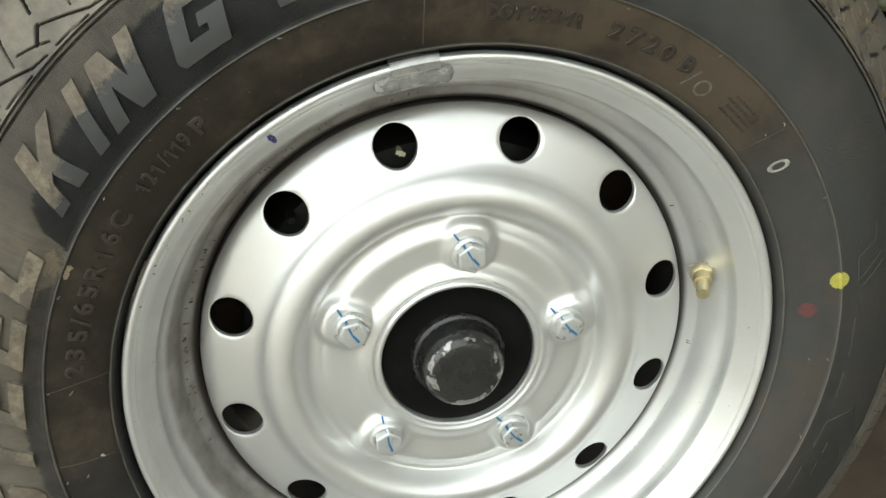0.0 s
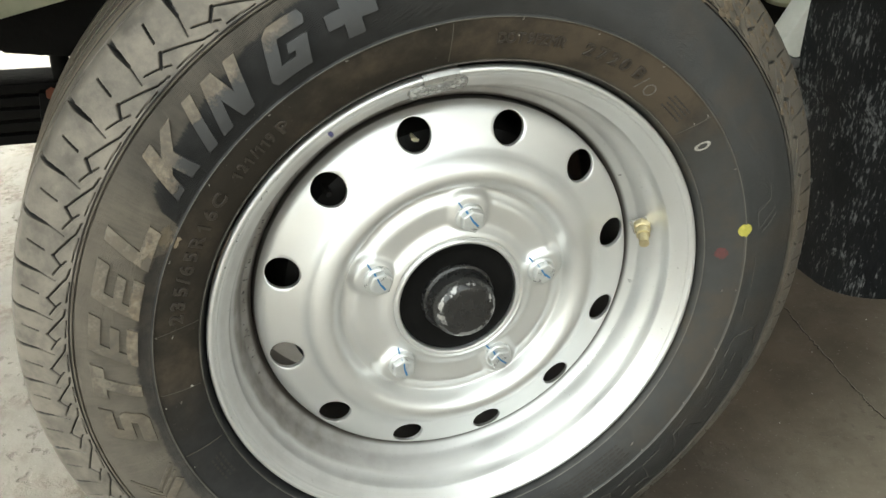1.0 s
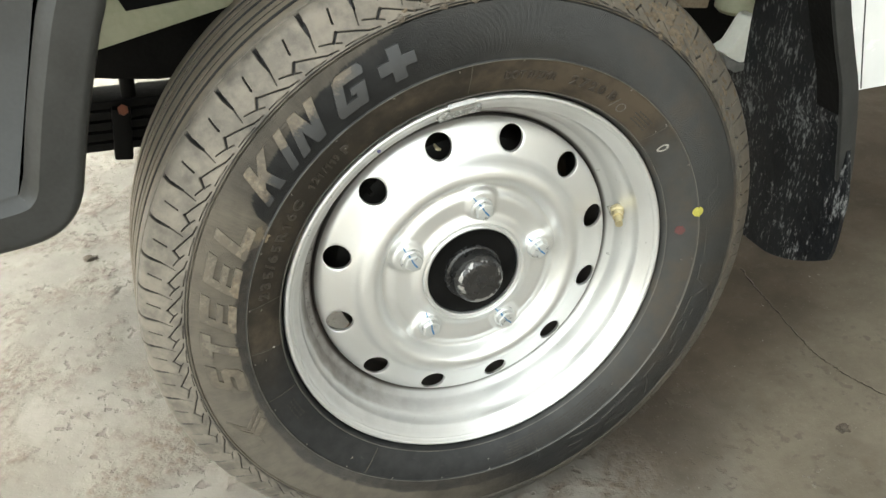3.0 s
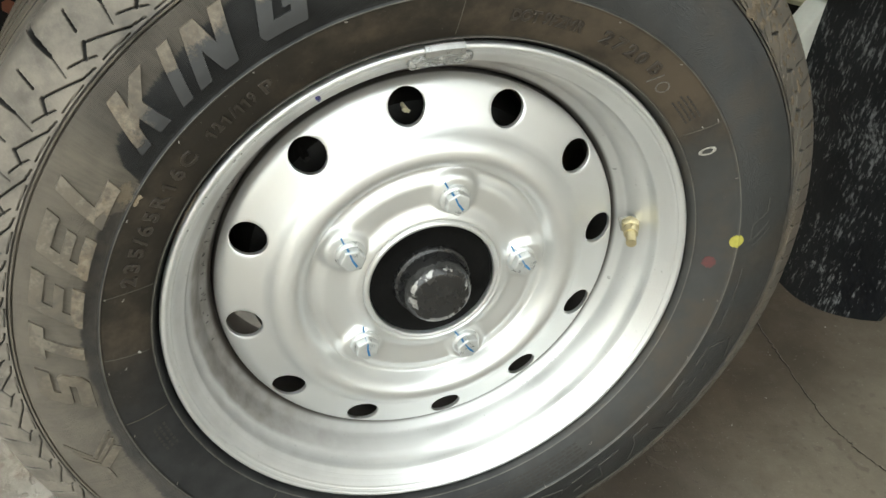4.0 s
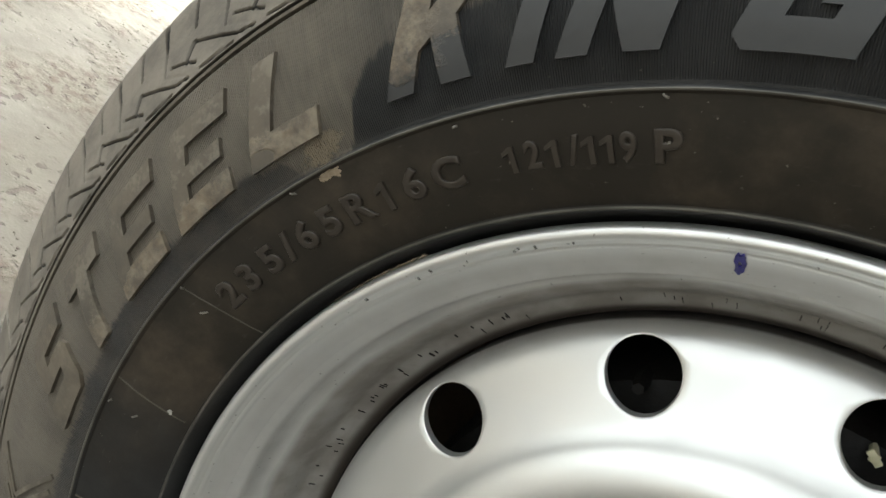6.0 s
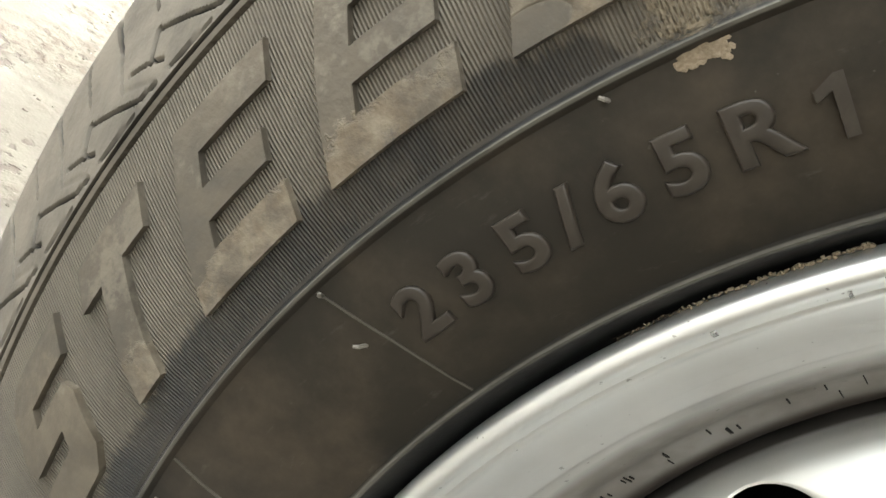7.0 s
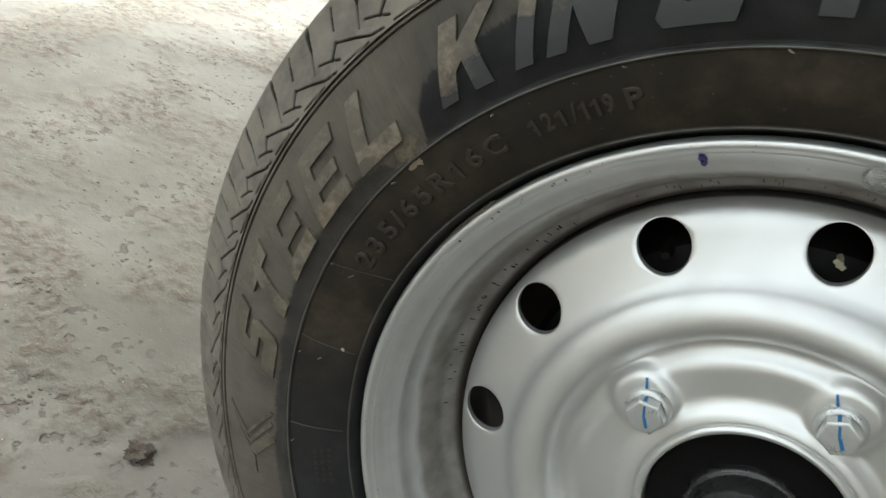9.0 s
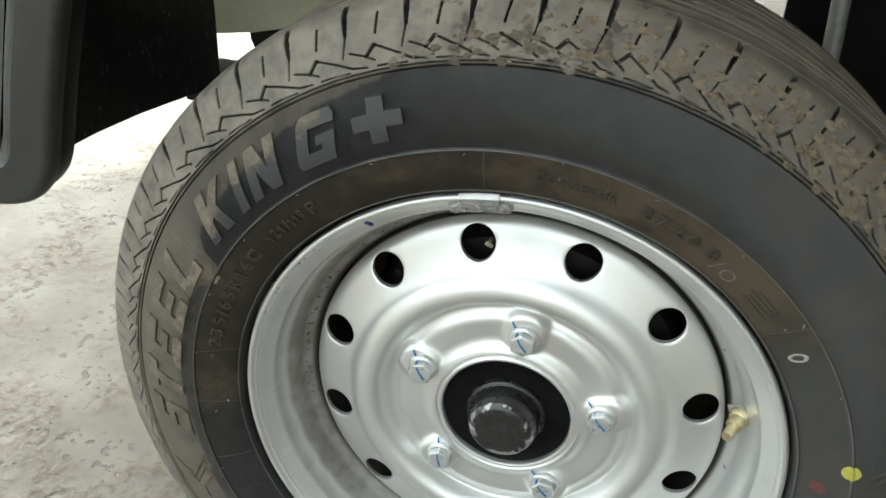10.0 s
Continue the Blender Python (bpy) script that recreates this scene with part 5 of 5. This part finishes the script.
front = min(bm.faces, key=lambda f: f.calc_center_median().y)
got = bmesh.ops.bevel(bm, geom=list(front.edges), offset=0.009, segments=5, profile=0.55, affect="EDGES", clamp_overlap=True)
front = max((f for f in bm.faces if f.normal.y < -0.99), key=lambda f: f.calc_area())
bmesh.ops.inset_region(bm, faces=[front], thickness=0.026, depth=0.0)
bmesh.ops.inset_region(bm, faces=[front], thickness=0.006, depth=-0.005)
bmesh.ops.inset_region(bm, faces=[front], thickness=0.006, depth=-0.003)
part("bumper", bm, GREY, truck, "dark grey moulded plastic bumper end")

# black splash guard behind the bumper
part("wheel_arch_liner", slab([(0.064, 0.523), (0.10, 0.5205), (0.17, 0.512), (0.25, 0.499), (0.322, 0.487), (0.330, 0.50), (0.334, 0.56), (0.345, 0.95), (0.064, 0.95)], 0.006, "x", -0.405), SPLASHED, truck, "black splash guard with dried mud")
part("arch_roof", slab([(-0.40, 0.07), (0.48, 0.07), (0.48, 0.36), (-0.40, 0.36)], 0.01, "z", 0.94), BLACK, truck)

# mud flap behind the wheel
flap = bmesh.new()
ny, nz = 26, 46
grid = []
for i in range(ny + 1):
    row = []
    for j in range(nz + 1):
        u, w = i / ny, j / nz
        bottom = 0.224 + 0.050 * max(0, 1 - u / 0.35) ** 2
        z = bottom + (0.95 - bottom) * w
        y_out = -0.018 + 0.092 * min(1.4, max(0, (z - 0.36) / 0.224)) ** 1.3 + 0.03 * max(0, (0.30 - z) / 0.07) ** 2
        y_in = 0.20 + 0.075 * min(1, max(0, (0.485 - z) / 0.03))
        y = y_out + (y_in - y_out) * u
        x = 0.476 + 0.0035 * noise.noise(Vector((y * 12, z * 9, 0.3))) - (0.007 if z > 0.438 + 0.06 * (0.5 - u) * 0.3 else 0.0)
        row.append(flap.verts.new((x, y, z)))
    grid.append(row)
for i in range(ny):
    for j in range(nz):
        flap.faces.new((grid[i][j], grid[i + 1][j], grid[i + 1][j + 1], grid[i][j + 1]))
got = bmesh.ops.extrude_face_region(flap, geom=flap.faces[:], use_keep_orig=True)
bmesh.ops.translate(flap, vec=(0.006, 0, 0), verts=[g for g in got["geom"] if isinstance(g, bmesh.types.BMVert)])
part("mud_flap", flap, FLAP, truck, "black rubber mud flap spattered with pale dried mud")

# grey flare that edges the arch beside the flap
out = curve_through([(0.400, 0.80, 0), (0.405, 0.68, 0), (0.425, 0.612, 0), (0.448, 0.555, 0), (0.468, 0.508, 0), (0.482, 0.456, 0), (0.496, 0.385, 0), (0.495, 0.330, 0)], 4)
inn = curve_through([(0.372, 0.80, 0), (0.380, 0.68, 0), (0.402, 0.612, 0), (0.424, 0.555, 0), (0.444, 0.508, 0), (0.458, 0.456, 0), (0.474, 0.385, 0), (0.488, 0.330, 0)], 4)
part("arch_flare", slab([(q.x, q.y) for q in out] + [(q.x, q.y) for q in reversed(inn)], 0.007, "y", 0.0, 0.002), GREY, truck, "dark grey plastic arch flare")
part("flare_lip", slab([(q.x - 0.009, q.y) for q in out if q.y > 0.470] + [(q.x + 0.001, q.y) for q in reversed(inn) if q.y > 0.470], 0.036, "y", 0.0075), BLACK, truck, "black inner lip of the arch flare")

# cream chassis rail with a dark opening and its bracket
part("chassis_rail", slab([(-0.43, 0.538), (-0.36, 0.546), (-0.19, 0.583), (0.1, 0.60), (0.15, 0.60), (0.15, 0.78), (-0.43, 0.78)], 0.05, "y", 0.34, 0.003), OLIVE, truck, "cream-painted chassis rail")
part("rail_opening", slab([(-0.318, 0.612), (-0.309, 0.591), (-0.195, 0.602), (-0.180, 0.64), (-0.300, 0.66)], 0.004, "y", 0.3375), BLACK, truck, "dark slot in the rail")
part("far_rail", slab([(-0.9, 0.60), (1.9, 0.60), (1.9, 0.78), (-0.9, 0.78)], 0.05, "y", 1.28), BLACK, truck)
part("spring_hanger", slab([(-0.390, 0.60), (-0.392, 0.52), (-0.386, 0.506), (-0.373, 0.4975), (-0.34, 0.492), (-0.287, 0.484), (-0.05, 0.475), (0.15, 0.50), (0.15, 0.64)], 0.05, "y", 0.395, 0.006), BLACK, truck, "black rounded spring hanger")

# leaf spring
spring = part("leaf_spring", box((1.1, 0.06, 0.011), (0.0, 0.445, 0.4405), 0.002, turn=Matrix.Rotation(radians(2), 4, "Y")), BLACK, truck, "black stacked leaf spring")
for k in range(1, 5):
    part("leaf", box((1.1 - 0.05 * k, 0.06, 0.011), (0.0, 0.445, 0.4405 - 0.0145 * k), 0.002, turn=Matrix.Rotation(radians(2), 4, "Y")), BLACK, spring)
part("spring_clamp", box((0.024, 0.075, 0.072), (-0.345, 0.44, 0.414), 0.004, turn=Matrix.Rotation(radians(8), 4, "Y")), BLACK, spring, "black clamp block")
part("clamp_bolt", rod([(-0.330, 0.43, 0.42), (-0.325, 0.43, 0.50)], 0.010, 14), BLACK, spring)
nut = bmesh.new()
bmesh.ops.create_cone(nut, cap_ends=True, segments=6, radius1=0.007, radius2=0.007, depth=0.012, matrix=pose(-0.338, 0.405, 0.447, 60))
part("rusty_nut", nut, RUST, spring, "small rust-red nut")

part("inner_wing", slab([(0.20, 0.47), (0.42, 0.47), (0.47, 0.39), (0.72, 0.37), (0.72, 0.80), (0.20, 0.80)], 0.006, "y", 0.42), BLACK, truck, "black inner wing panel")

# axle and hoses behind the wheel
part("axle", rod([(0, 0.19, 0.345), (0, 0.30, 0.345), (0.02, 0.5, 0.33), (0.02, 1.2, 0.33)], 0.045, 20), BLACK, truck, "black axle beam")
part("brake_hose", rod(curve_through([(0.28, 0.26, 0.62), (0.33, 0.27, 0.585), (0.36, 0.29, 0.54), (0.42, 0.32, 0.53), (0.47, 0.36, 0.56)], 6), 0.011, 12), BLACK, truck, "black rubber hose")
bracket = part("bracket", slab([(0.470, 0.532), (0.481, 0.532), (0.481, 0.505), (0.479, 0.478), (0.474, 0.470), (0.462, 0.470), (0.444, 0.479), (0.430, 0.488), (0.448, 0.497), (0.467, 0.529)], 0.03, "y", 0.20, 0.003), PALE, truck, "pale cream bracket beside the flap")
part("bracket_foot", slab([(0.430, 0.4870), (0.444, 0.4780), (0.462, 0.4690), (0.474, 0.4690), (0.476, 0.4590), (0.456, 0.4570), (0.440, 0.4660)], 0.03, "y", 0.198, 0.002), STEEL, bracket)
canister = part("canister", spin([(0.001, 0.0), (0.030, 0.0), (0.036, 0.006), (0.036, 0.012), (0.033, 0.016), (0.033, 0.15), (0.001, 0.15)], 40), OLIVE, truck, "cream-painted round canister")
canister.matrix_basis = pose(0.556, 0.335, 0.494, 90, 0, 0)
part("packing_block", box((0.05, 0.06, 0.03), (0.450, 0.33, 0.534), 0.004, turn=Matrix.Rotation(radians(8), 4, "Y")), MUD, truck, "tan packing block on the frame")
part("damper_rod", rod([(0.243, 0.36, 0.56), (0.233, 0.36, 0.74)], 0.009, 12), STEEL, truck, "grey damper rod")

# unseen roof and end wall added to shade the truck, open in front and to one side
roof_line = [eave(-3.5), (-0.2, -0.35), (2.2, -4.5), (2.2, 9.0), eave(9)]
tagged(part("roof", slab(roof_line, 0.06, "z", 4.0), ROOFING), "plain grey sheet roof, unseen, added to shade the truck", "roof", kind="structure")
tagged(part("shade_wall", slab([(-4.5, 0.0), (9.0, 0.0), (9.0, 4.0), (-4.5, 4.0)], 0.2, "x", 2.2), ROOFING), "plain grey wall, unseen, added to block light from one end", "wall", kind="structure")
